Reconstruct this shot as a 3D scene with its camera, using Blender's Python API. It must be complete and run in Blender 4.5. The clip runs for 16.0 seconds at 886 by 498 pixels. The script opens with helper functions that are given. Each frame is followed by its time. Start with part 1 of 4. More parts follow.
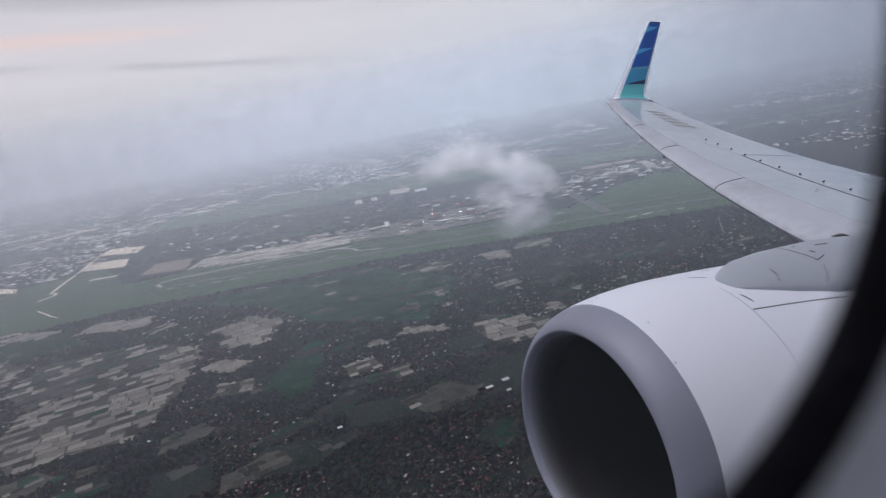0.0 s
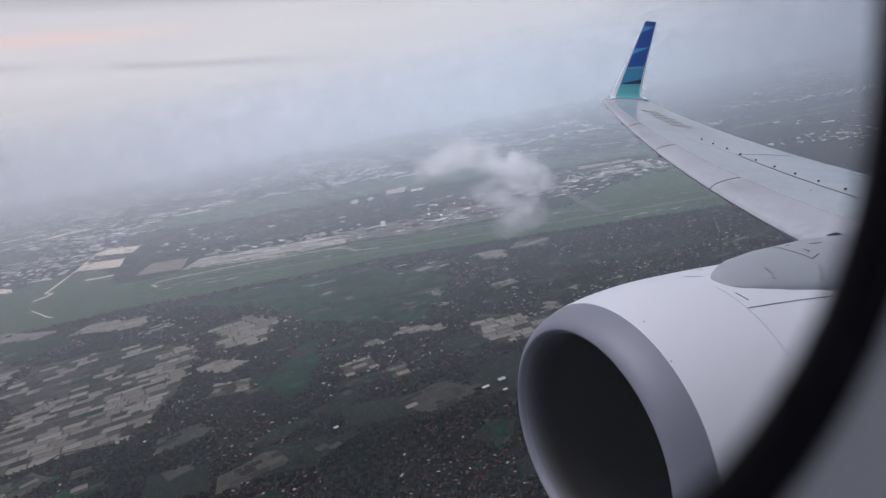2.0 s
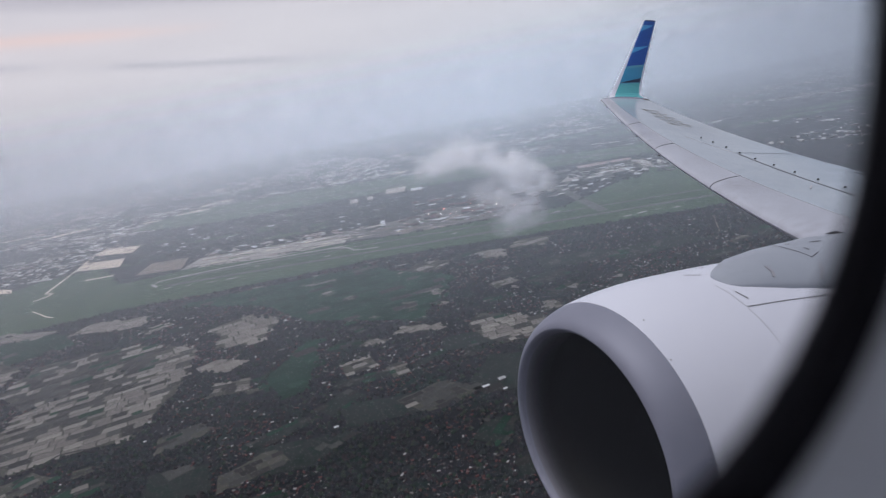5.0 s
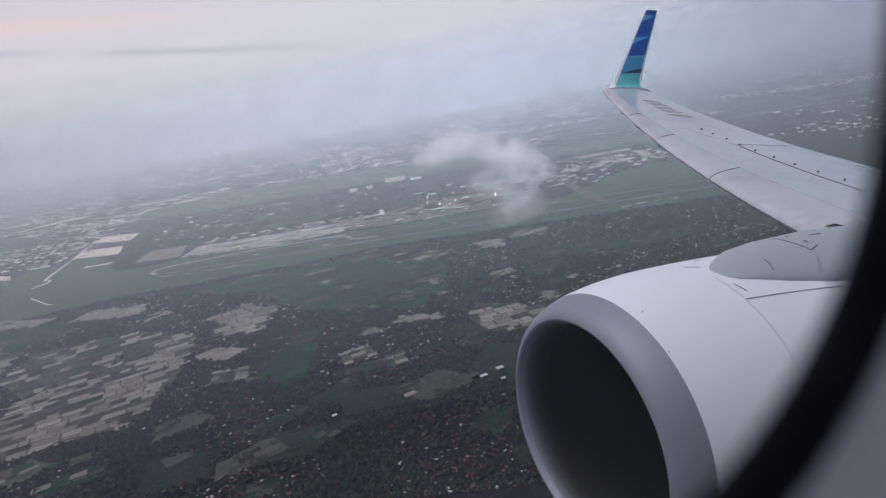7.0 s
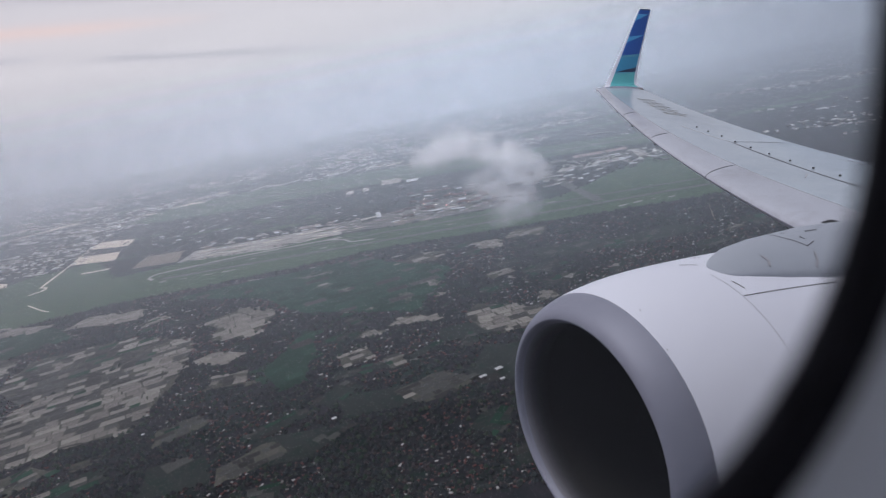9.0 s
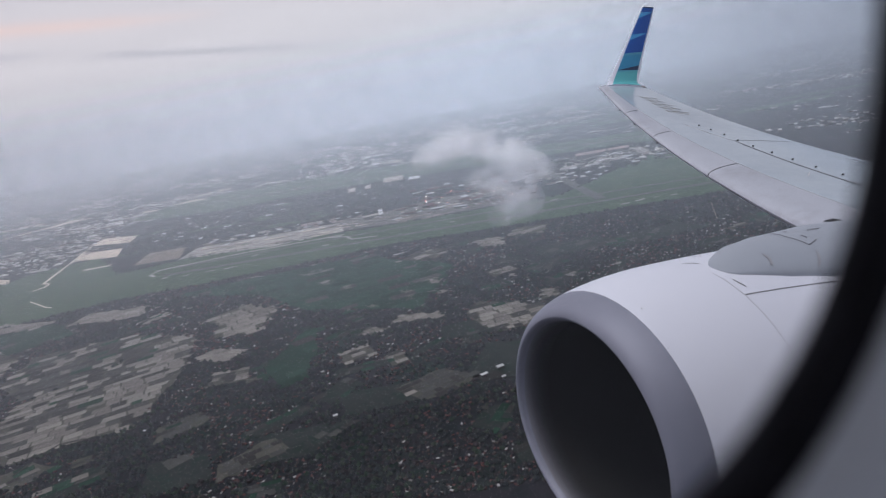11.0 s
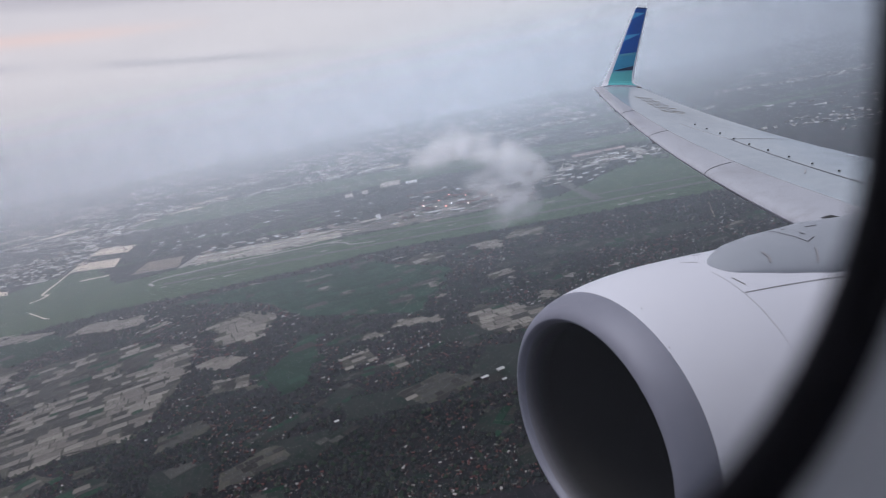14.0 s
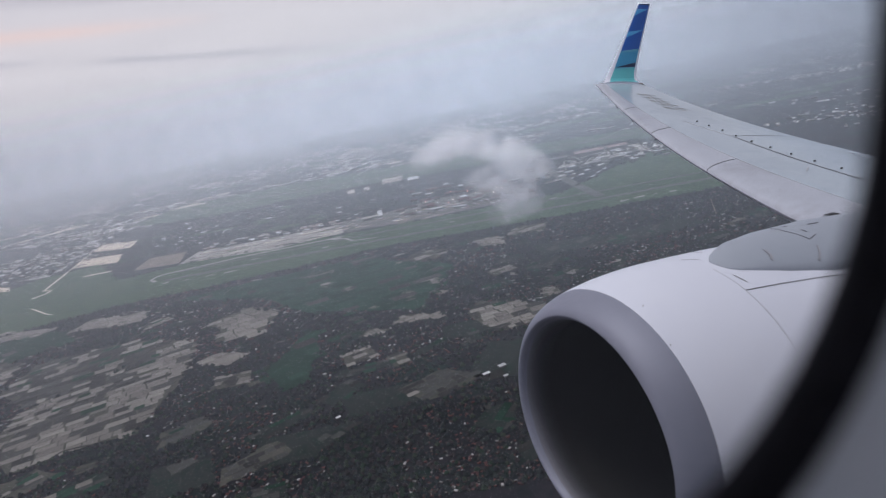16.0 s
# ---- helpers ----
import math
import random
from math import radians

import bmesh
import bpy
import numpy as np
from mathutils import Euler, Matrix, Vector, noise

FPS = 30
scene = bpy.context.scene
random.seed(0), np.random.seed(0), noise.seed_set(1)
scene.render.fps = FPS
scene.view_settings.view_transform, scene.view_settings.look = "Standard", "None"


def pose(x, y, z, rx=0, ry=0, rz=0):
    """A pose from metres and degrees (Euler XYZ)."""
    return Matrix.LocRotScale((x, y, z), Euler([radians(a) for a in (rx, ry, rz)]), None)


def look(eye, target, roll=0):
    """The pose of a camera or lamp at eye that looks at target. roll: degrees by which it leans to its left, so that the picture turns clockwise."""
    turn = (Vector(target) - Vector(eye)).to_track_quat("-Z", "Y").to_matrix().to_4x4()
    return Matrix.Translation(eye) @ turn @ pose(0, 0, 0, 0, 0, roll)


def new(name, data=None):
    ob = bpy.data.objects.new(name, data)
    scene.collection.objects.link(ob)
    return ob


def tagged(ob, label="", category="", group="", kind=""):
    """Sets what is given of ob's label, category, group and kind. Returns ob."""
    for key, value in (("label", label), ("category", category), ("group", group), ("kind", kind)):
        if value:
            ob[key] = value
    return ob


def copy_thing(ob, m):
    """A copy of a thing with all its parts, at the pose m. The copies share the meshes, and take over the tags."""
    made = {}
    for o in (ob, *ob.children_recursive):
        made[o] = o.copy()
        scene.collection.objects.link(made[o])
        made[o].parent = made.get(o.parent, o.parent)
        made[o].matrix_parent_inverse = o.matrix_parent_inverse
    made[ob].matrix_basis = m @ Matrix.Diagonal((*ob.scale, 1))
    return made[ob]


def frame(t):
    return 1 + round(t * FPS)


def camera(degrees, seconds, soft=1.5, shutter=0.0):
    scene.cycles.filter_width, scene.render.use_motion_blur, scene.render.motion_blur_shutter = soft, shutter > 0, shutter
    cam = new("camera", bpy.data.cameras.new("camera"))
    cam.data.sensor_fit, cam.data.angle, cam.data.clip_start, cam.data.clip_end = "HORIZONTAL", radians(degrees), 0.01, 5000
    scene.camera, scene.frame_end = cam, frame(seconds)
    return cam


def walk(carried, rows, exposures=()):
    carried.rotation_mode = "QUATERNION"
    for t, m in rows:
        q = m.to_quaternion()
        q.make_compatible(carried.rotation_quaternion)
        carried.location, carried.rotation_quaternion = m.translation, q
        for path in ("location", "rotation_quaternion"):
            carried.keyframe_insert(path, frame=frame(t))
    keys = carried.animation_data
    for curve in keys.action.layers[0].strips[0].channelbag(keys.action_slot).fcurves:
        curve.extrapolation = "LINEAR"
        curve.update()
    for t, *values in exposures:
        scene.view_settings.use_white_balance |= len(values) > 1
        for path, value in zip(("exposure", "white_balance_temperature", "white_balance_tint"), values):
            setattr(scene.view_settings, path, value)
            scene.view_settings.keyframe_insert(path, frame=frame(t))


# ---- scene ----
cam = camera(66.28, 16.0, soft=1.0)
cam.data.dof.use_dof = True
cam.data.dof.focus_distance = 12.0
cam.data.dof.aperture_fstop = 2.1

ROWS = (
    (0, -0.0005, 0.0006, 400.0011, 75.265, 10.237, -2.225),
    (0.5, -0.0007, -0.0007, 399.9985, 75.396, 10.559, -2.205),
    (1, -0.0001, -0.0009, 399.9984, 75.267, 10.449, -2.353),
    (1.5, 0.0015, -0.0023, 399.9968, 75.240, 10.456, -2.484),
    (2, 0.0001, -0.0019, 399.9967, 75.181, 10.179, -2.543),
    (2.5, 0.0007, -0.0024, 399.9966, 75.175, 10.355, -2.534),
    (3, 0.0012, -0.0033, 399.9957, 75.065, 10.413, -2.684),
    (3.5, 0.0013, -0.0022, 399.9973, 75.191, 10.461, -2.630),
    (4, 0.0013, -0.0030, 399.9960, 75.209, 10.581, -2.640),
    (6.5, 0.0015, -0.0001, 400.0005, 74.478, 9.804, -2.549),
    (7, -0.0007, 0.0016, 400.0019, 74.234, 9.922, -2.586),
    (7.5, -0.0006, 0.0014, 400.0022, 74.334, 10.166, -2.673),
    (8, 0.0000, 0.0000, 400.0000, 74.588, 10.171, -2.787),
    (8.5, 0.0009, 0.0001, 400.0008, 74.818, 10.765, -2.910),
    (9, -0.0004, 0.0007, 400.0013, 74.270, 10.635, -3.030),
    (11.5, 0.0010, 0.0002, 400.0010, 74.107, 10.472, -2.800),
    (12, -0.0011, 0.0014, 400.0017, 74.355, 11.008, -3.014),
    (12.5, -0.0004, -0.0002, 399.9996, 74.356, 10.936, -3.103),
    (13, -0.0017, 0.0013, 400.0005, 74.310, 11.120, -3.359),
    (13.5, 0.0008, -0.0001, 400.0006, 74.201, 11.365, -3.393),
    (14, -0.0014, 0.0012, 400.0013, 74.334, 11.475, -3.255),
    (14.5, 0.0007, -0.0011, 399.9990, 74.347, 11.527, -3.224),
    (15, -0.0002, 0.0006, 400.0008, 74.088, 11.301, -3.217),
    (15.5, -0.0006, 0.0012, 400.0020, 74.049, 11.382, -3.278),
    (16, 0.0002, 0.0019, 400.0029, 74.075, 11.407, -3.091),
)
walk(cam, [(t, pose(x, y, z, rx, ry, rz)) for t, x, y, z, rx, ry, rz in ROWS])
scene.cycles.transparent_max_bounces = 220

# ---------------------------------------------------------------- world and sun
def node(tree, kind, **values):
    n = tree.nodes.new(kind)
    for key, value in values.items():
        n.inputs[int(key[1:]) if key[0] == "i" and key[1:].isdigit() else key].default_value = value
    return n


def ramp(tree, stops, source):
    n = tree.nodes.new("ShaderNodeValToRGB")
    e = n.color_ramp.elements
    while len(e) < len(stops):
        e.new(0.5)
    for el, (at, colour) in zip(e, stops):
        el.position, el.color = at, (*colour, 1)
    tree.links.new(source, n.inputs[0])
    return n.outputs[0]


def mixed(tree, fac, a, b, kind="MIX"):
    n = tree.nodes.new("ShaderNodeMix")
    n.data_type, n.blend_type = "RGBA", kind
    for socket, value in ((n.inputs[0], fac), (n.inputs[6], a), (n.inputs[7], b)):
        if isinstance(value, bpy.types.NodeSocket):
            tree.links.new(value, socket)
        else:
            socket.default_value = value if isinstance(value, (int, float)) else (*value, 1)
    return n.outputs[2]


def maths(tree, op, a, b=0.0, c=0.0, clamp=False):
    n = tree.nodes.new("ShaderNodeMath")
    n.operation, n.use_clamp = op, clamp
    for socket, value in zip(n.inputs, (a, b, c)):
        if isinstance(value, bpy.types.NodeSocket):
            tree.links.new(value, socket)
        else:
            socket.default_value = value
    return n.outputs[0]


world = bpy.data.worlds.new("overcast_evening")
scene.world = world
world.use_nodes = True
wt = world.node_tree
wt.nodes.clear()
wc = wt.nodes.new("ShaderNodeTexCoord").outputs["Generated"]
wx = wt.nodes.new("ShaderNodeSeparateXYZ")
wt.links.new(wc, wx.inputs[0])
elev = maths(wt, "MULTIPLY_ADD", wx.outputs[2], 1 / 1.2, 0.2 / 1.2, True)
deck = ramp(wt, [(0.0, (0.24, 0.265, 0.31)), (0.083, (0.27, 0.30, 0.35)), (0.142, (0.45, 0.48, 0.545)), (0.167, (0.60, 0.615, 0.685)), (0.208, (0.69, 0.68, 0.735)),
                 (0.242, (0.715, 0.695, 0.745)), (0.30, (0.66, 0.645, 0.695)), (0.36, (0.62, 0.62, 0.69)), (0.55, (0.98, 1.03, 1.16)), (1.0, (1.42, 1.54, 1.78))], elev)
deck.node.color_ramp.interpolation = "B_SPLINE"
flat = node(wt, "ShaderNodeMapping")
flat.inputs["Scale"].default_value = (1.6, 1.6, 14.0)
wt.links.new(wc, flat.inputs[0])
soft = node(wt, "ShaderNodeTexNoise", Scale=2.3, Detail=6.0, Roughness=0.6)
wt.links.new(flat.outputs[0], soft.inputs["Vector"])
deck = mixed(wt, 1.0, deck, ramp(wt, [(0.25, (0.94, 0.94, 0.95)), (0.75, (1.05, 1.05, 1.05))], soft.outputs[0]), "MULTIPLY")


def lean(slope, level, width):
    """Distance above a sloping line in the sky, in widths."""
    return maths(wt, "MULTIPLY", maths(wt, "SUBTRACT", maths(wt, "MULTIPLY_ADD", wx.outputs[0], slope, wx.outputs[2]), level), 1 / width)


def bell(value):
    return maths(wt, "POWER", maths(wt, "ADD", maths(wt, "MULTIPLY", value, value), 1.0), -2.0)


wander = maths(wt, "MULTIPLY_ADD", soft.outputs[0], 0.05, -0.025)
west = maths(wt, "MULTIPLY_ADD", wx.outputs[0], -0.55, 0.5, True)
# darker underside of the deck, a warm break under it, and one long thin streak
under = maths(wt, "ADD", lean(0.10, 0.106, 0.016), maths(wt, "MULTIPLY", wander, 30.0), 0.0, True)
deck = mixed(wt, maths(wt, "MULTIPLY", under, 0.75), deck, (0.50, 0.49, 0.56))
warm = maths(wt, "MULTIPLY", bell(maths(wt, "ADD", lean(0.06, 0.094, 0.010), maths(wt, "MULTIPLY", wander, 25.0))), ramp(wt, [(0.62, (0, 0, 0)), (0.72, (1, 1, 1))], west))
deck = mixed(wt, maths(wt, "MULTIPLY", warm, 0.62), deck, (0.86, 0.66, 0.63))
broken = ramp(wt, [(0.36, (0.12, 0.12, 0.12)), (0.56, (1, 1, 1))], soft.outputs[0])
thread = maths(wt, "MULTIPLY", bell(maths(wt, "ADD", lean(0.132, 0.030, 0.0065), maths(wt, "MULTIPLY", wander, 35.0))), maths(wt, "MULTIPLY", broken, ramp(wt, [(0.50, (0, 0, 0)), (0.62, (1, 1, 1))], west)))
deck = mixed(wt, maths(wt, "MULTIPLY", thread, 0.7), deck, (0.48, 0.48, 0.56))
# duller away from the west
deck = mixed(wt, 1.0, deck, ramp(wt, [(0.12, (0.34, 0.37, 0.41)), (0.25, (0.59, 0.61, 0.645)), (0.36, (0.94, 0.98, 1.02)), (0.58, (1.0, 1.0, 1.01)), (0.85, (1.02, 0.99, 0.99))], west), "MULTIPLY")
sky = wt.nodes.new("ShaderNodeTexSky")
sky.sky_type, sky.sun_disc = "NISHITA", False
sky.sun_elevation, sky.sun_rotation = radians(79), radians(-111)
clear = mixed(wt, 1.0, sky.outputs[0], (0.1, 0.1, 0.1), "MULTIPLY")
wt.links.new(mixed(wt, 0.95, clear, deck), node(wt, "ShaderNodeBackground", Strength=1.0).inputs[0])
wt.links.new(wt.nodes["Background"].outputs[0], wt.nodes.new("ShaderNodeOutputWorld").inputs[0])

sun = new("sun", bpy.data.lights.new("sun", "SUN"))
sun.data.energy, sun.data.angle, sun.data.color = 1.0, radians(25), (1.0, 0.975, 0.95)
sun.matrix_world = look((-130, -50, 1100), (0, 0, 400))


# ---------------------------------------------------------------- materials
def material(name, colours, rough=0.6, metal=0.0, scale=1.0, fine=12.0, bump=0.0, spread=0.0, coords="Object", gloss=0.5):
    """colours: two or more base colours, mixed by a coarse and a fine noise; spread: how much single pieces differ."""
    m = bpy.data.materials.new(name)
    m.use_nodes = True
    t = m.node_tree
    b = t.nodes["Principled BSDF"]
    co = t.nodes.new("ShaderNodeTexCoord").outputs[coords]
    big = node(t, "ShaderNodeTexNoise", Scale=scale, Detail=4.0, Roughness=0.6)
    small = node(t, "ShaderNodeTexNoise", Scale=scale * fine, Detail=3.0, Roughness=0.6)
    t.links.new(co, big.inputs["Vector"])
    t.links.new(co, small.inputs["Vector"])
    f = maths(t, "MULTIPLY_ADD", small.outputs[0], 0.35, maths(t, "MULTIPLY", big.outputs[0], 0.65))
    step = 0.4 / max(1, len(colours) - 1)
    base = ramp(t, [(0.3 + step * i, c) for i, c in enumerate(colours)], f)
    if spread:
        rnd = t.nodes.new("ShaderNodeObjectInfo").outputs["Random"]
        hsv = node(t, "ShaderNodeHueSaturation")
        t.links.new(base, hsv.inputs["Color"])
        t.links.new(maths(t, "MULTIPLY_ADD", rnd, 2 * spread, 1 - spread), hsv.inputs["Value"])
        base = hsv.outputs[0]
    t.links.new(base, b.inputs["Base Color"])
    b.inputs["Metallic"].default_value = metal
    b.inputs["Specular IOR Level"].default_value = gloss
    t.links.new(maths(t, "MULTIPLY_ADD", f, 0.2, rough - 0.1, True), b.inputs["Roughness"])
    if bump:
        n = node(t, "ShaderNodeBump", Strength=0.6, Distance=bump)
        t.links.new(f, n.inputs["Height"])
        t.links.new(n.outputs[0], b.inputs["Normal"])
    return m


def islands(name, colours, rough=0.8):
    """One mesh of many pieces, each with a colour of its own."""
    m = bpy.data.materials.new(name)
    m.use_nodes = True
    t = m.node_tree
    rnd = t.nodes.new("ShaderNodeNewGeometry").outputs["Random Per Island"]
    n = len(colours)
    r = ramp(t, [(i / n, c) for i, c in enumerate(colours)], rnd)
    r.node.color_ramp.interpolation = "CONSTANT"
    fine = node(t, "ShaderNodeTexNoise", Scale=0.8, Detail=3.0)
    t.links.new(t.nodes.new("ShaderNodeTexCoord").outputs["Object"], fine.inputs["Vector"])
    r = mixed(t, 0.5, r, mixed(t, 1.0, r, ramp(t, [(0.3, (0.4, 0.4, 0.4)), (0.7, (1.5, 1.5, 1.5))], fine.outputs[0]), "MULTIPLY"))
    t.links.new(r, t.nodes["Principled BSDF"].inputs["Base Color"])
    t.nodes["Principled BSDF"].inputs["Roughness"].default_value = rough
    return m


WHITE = material("white_paint", [(0.70, 0.72, 0.835), (0.755, 0.775, 0.88)], 0.34, 0, 0.7, 9, 0.0003)
WING_PAINT = material("wing_grey_paint", [(0.39, 0.45, 0.525), (0.455, 0.52, 0.605), (0.50, 0.57, 0.655)], 0.11, 0, 0.5, 7, 0.0004)
SLAT_PAINT = material("slat_worn_metal", [(0.34, 0.345, 0.40), (0.45, 0.47, 0.545), (0.50, 0.52, 0.60)], 0.36, 0.05, 0.8, 8, 0.0004)
LIP_METAL = material("inlet_lip_satin_metal", [(0.225, 0.235, 0.305), (0.27, 0.28, 0.355)], 0.55, 0.3, 1.5, 8, 0.0003)
# near-black stands in for the shade deep inside the grey duct
THROAT_SHADE = material("inlet_throat_shade", [(0.011, 0.0115, 0.0125), (0.016, 0.0165, 0.018)], 0.7, 0.0, 3, 8)
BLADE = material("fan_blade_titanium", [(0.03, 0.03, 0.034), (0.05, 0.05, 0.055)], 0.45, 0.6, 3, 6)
FAIRING = material("pylon_grey_paint", [(0.31, 0.34, 0.405), (0.36, 0.39, 0.455)], 0.38, 0, 1.2, 8, 0.0004)
SEAL = material("dark_seal", [(0.05, 0.05, 0.06), (0.10, 0.10, 0.11)], 0.6, 0, 5)
GAP = material("shadow_gap_sealant", [(0.12, 0.12, 0.14), (0.2, 0.2, 0.22)], 0.6, 0, 5)
FAINT = material("faint_seam", [(0.50, 0.50, 0.55), (0.58, 0.58, 0.63)], 0.5, 0, 5)
SEAM = material("panel_seam", [(0.28, 0.28, 0.32), (0.37, 0.37, 0.41)], 0.6, 0, 5)
OCHRE = material("faded_ochre_paint", [(0.33, 0.29, 0.22), (0.42, 0.37, 0.29)], 0.5, 0, 4)
TEAL = material("turquoise_paint", [(0.10, 0.44, 0.49), (0.12, 0.50, 0.55)], 0.4, 0, 2)
MIDBLUE = material("steel_blue_paint", [(0.03, 0.25, 0.46), (0.045, 0.30, 0.53)], 0.4, 0, 2)
ROYAL = material("royal_blue_paint", [(0.002, 0.066, 0.34), (0.004, 0.09, 0.42)], 0.3, 0, 2)
PALEBLUE = material("pale_steel_blue_paint", [(0.08, 0.32, 0.47), (0.10, 0.36, 0.51)], 0.4, 0, 2)
SKYBLUE = material("light_blue_paint", [(0.06, 0.33, 0.66), (0.08, 0.37, 0.70)], 0.4, 0, 2)
NAVY = material("navy_paint", [(0.006, 0.02, 0.07), (0.01, 0.03, 0.09)], 0.4, 0, 2)
POD = material("lamp_housing", [(0.12, 0.10, 0.09), (0.20, 0.17, 0.155)], 0.5, 0.2, 6)
LENS = material("clear_lamp_lens", [(0.8, 0.8, 0.8), (0.9, 0.9, 0.9)], 0.1, 0, 4)
RUBBER = material("black_window_rubber", [(0.014, 0.014, 0.017), (0.022, 0.022, 0.027)], 0.85, 0, 20, 6, gloss=0.1)
PANEL = material("cabin_wall_plastic", [(0.74, 0.77, 0.84), (0.80, 0.83, 0.89)], 0.5, 0, 3, 20, 0.0002)
SKIN = material("fuselage_paint", [(0.72, 0.72, 0.75), (0.78, 0.78, 0.80)], 0.35, 0, 0.5)


# ---------------------------------------------------------------- building helpers
def part(name, bm, mat, parent=None, label="", smooth=False, kind=""):
    me = bpy.data.meshes.new(name)
    bmesh.ops.recalc_face_normals(bm, faces=bm.faces)
    bm.to_mesh(me)
    bm.free()
    for m in mat if isinstance(mat, (list, tuple)) else [mat]:
        me.materials.append(m)
    if smooth:
        me.shade_smooth()
    ob = new(name, me)
    if parent:
        ob.parent = parent
    return tagged(ob, label, kind=kind)


def raw(name, verts, faces, mat, parent=None, label="", kind=""):
    me = bpy.data.meshes.new(name)
    me.from_pydata([tuple(v) for v in verts], [], [tuple(f) for f in faces])
    for m in mat if isinstance(mat, (list, tuple)) else [mat]:
        me.materials.append(m)
    ob = new(name, me)
    if parent:
        ob.parent = parent
    return tagged(ob, label, kind=kind)


def loft(rings, around=True, caps=False):
    """Skin over rings of equally many points."""
    bm = bmesh.new()
    vs = [[bm.verts.new(p) for p in ring] for ring in rings]
    n = len(rings[0])
    for a, b in zip(vs, vs[1:]):
        for i in range(n if around else n - 1):
            bm.faces.new((a[i], a[(i + 1) % n], b[(i + 1) % n], b[i]))
    if caps:
        bm.faces.new(vs[0])
        bm.faces.new(vs[-1])
    return bm


def ribbon(points, widths, thick):
    """A low flat strip along points; widths: an offset vector each."""
    up = Vector(thick)
    rings = []
    for p, w in zip(points, widths):
        p, w = Vector(p), Vector(w)
        rings.append([p - w, p - w + up, p + w + up, p + w])
    return loft(rings, True, True)


def box(size, at=(0, 0, 0), bm=None):
    bm = bm or bmesh.new()
    bmesh.ops.create_cube(bm, size=1, matrix=Matrix.Translation(at) @ Matrix.Diagonal((*size, 1)))
    return bm


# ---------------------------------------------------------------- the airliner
# its own axes: x aft, y towards the starboard wing tip, z up; origin in the middle of the engine inlet's plane
airliner = new("airliner")
airliner.matrix_world = Matrix(((0.90531, -0.40148, 0.13864, 2.5724), (0.39118, 0.91528, 0.09615, -0.4299), (-0.1655, -0.03281, 0.98566, 397.6051), (0, 0, 0, 1)))
tagged(airliner, "white twin-engine passenger jet in flight, seen from its own cabin window", "airliner")

LE0, SWEEP, U0, D1, D2, TIP, TIP_CHORD, TE_SLOPE = 3.268, 0.5431, 0.658, 0.0892, 0.0084, 17.05, 1.63, 0.28


def le_at(r):
    return LE0 + SWEEP * (r - 4.83)


def te_at(r):
    return le_at(TIP) + TIP_CHORD - TE_SLOPE * (TIP - r)


def rise(r):
    return U0 + D1 * (r - 4.83) + D2 * (r - 4.83) ** 2 if r > 4.83 else U0 + D1 * (r - 4.83)


def foil(x, thick):
    return 5 * thick * (0.2969 * math.sqrt(max(x, 0)) - 0.126 * x - 0.3516 * x * x + 0.2843 * x ** 3 - 0.1036 * x ** 4)


def on_wing(r, c, lift=0.0, side=1):
    """The point of the wing at span r and chord share c, lift above the skin."""
    chord = te_at(r) - le_at(r)
    thick = 0.125 - 0.035 * (r - 4) / 13
    s = 0.75 if side > 0 else -0.62
    return Vector((le_at(r) + c * chord, r, rise(r) + s * foil(c, thick) * chord + lift * side))


def wing_strip(name, cs, r0, r1, lift, mat, label="", depth=0.05, steps=24):
    """A band of the wing from the lower to the upper skin between spans r0 and r1."""
    rings = []
    for i in range(steps + 1):
        r = r0 + (r1 - r0) * i / steps
        rings.append([on_wing(r, c, lift) for c in cs] + [on_wing(r, c, lift, -1) for c in reversed(cs[1:] if cs[0] == 0 else cs)])
    return part(name, loft(rings, True, True), mat, airliner, label, smooth=False)


def shaded(ob, angle=35):
    ob.data.shade_smooth()
    ob.data.set_sharp_from_angle(angle=radians(angle))
    return ob


main_c = [0.15, 0.2, 0.28, 0.36, 0.46, 0.56, 0.66, 0.76, 0.86, 0.94, 1.0]
shaded(wing_strip("wing", main_c, 1.7, TIP, 0.0, WING_PAINT, "light grey painted wing", steps=40))
slat_c = [0.0, 0.004, 0.012, 0.025, 0.045, 0.07, 0.1, 0.13, 0.165]
for a, b in ((5.55, 8.90), (8.93, 11.78), (11.81, 14.02), (14.05, 16.98)):
    shaded(wing_strip("slat", slat_c, a, b, 0.006, SLAT_PAINT, "worn grey metal leading-edge slat", steps=10))
shaded(wing_strip("leading_edge", slat_c, 1.75, 5.53, 0.002, WING_PAINT, steps=10))


def wing_line(name, ends, width, mat, label="", lift=0.004, steps=16):
    (r0, c0), (r1, c1) = ends
    pts = [on_wing(r0 + (r1 - r0) * i / steps, c0 + (c1 - c0) * i / steps, lift) for i in range(steps + 1)]
    way = (pts[-1] - pts[0]).normalized()
    side = way.cross(Vector((0, 0, 1))).normalized() * width / 2
    return part(name, ribbon(pts, [side] * len(pts), (0, 0, 0.004)), mat, airliner, label)


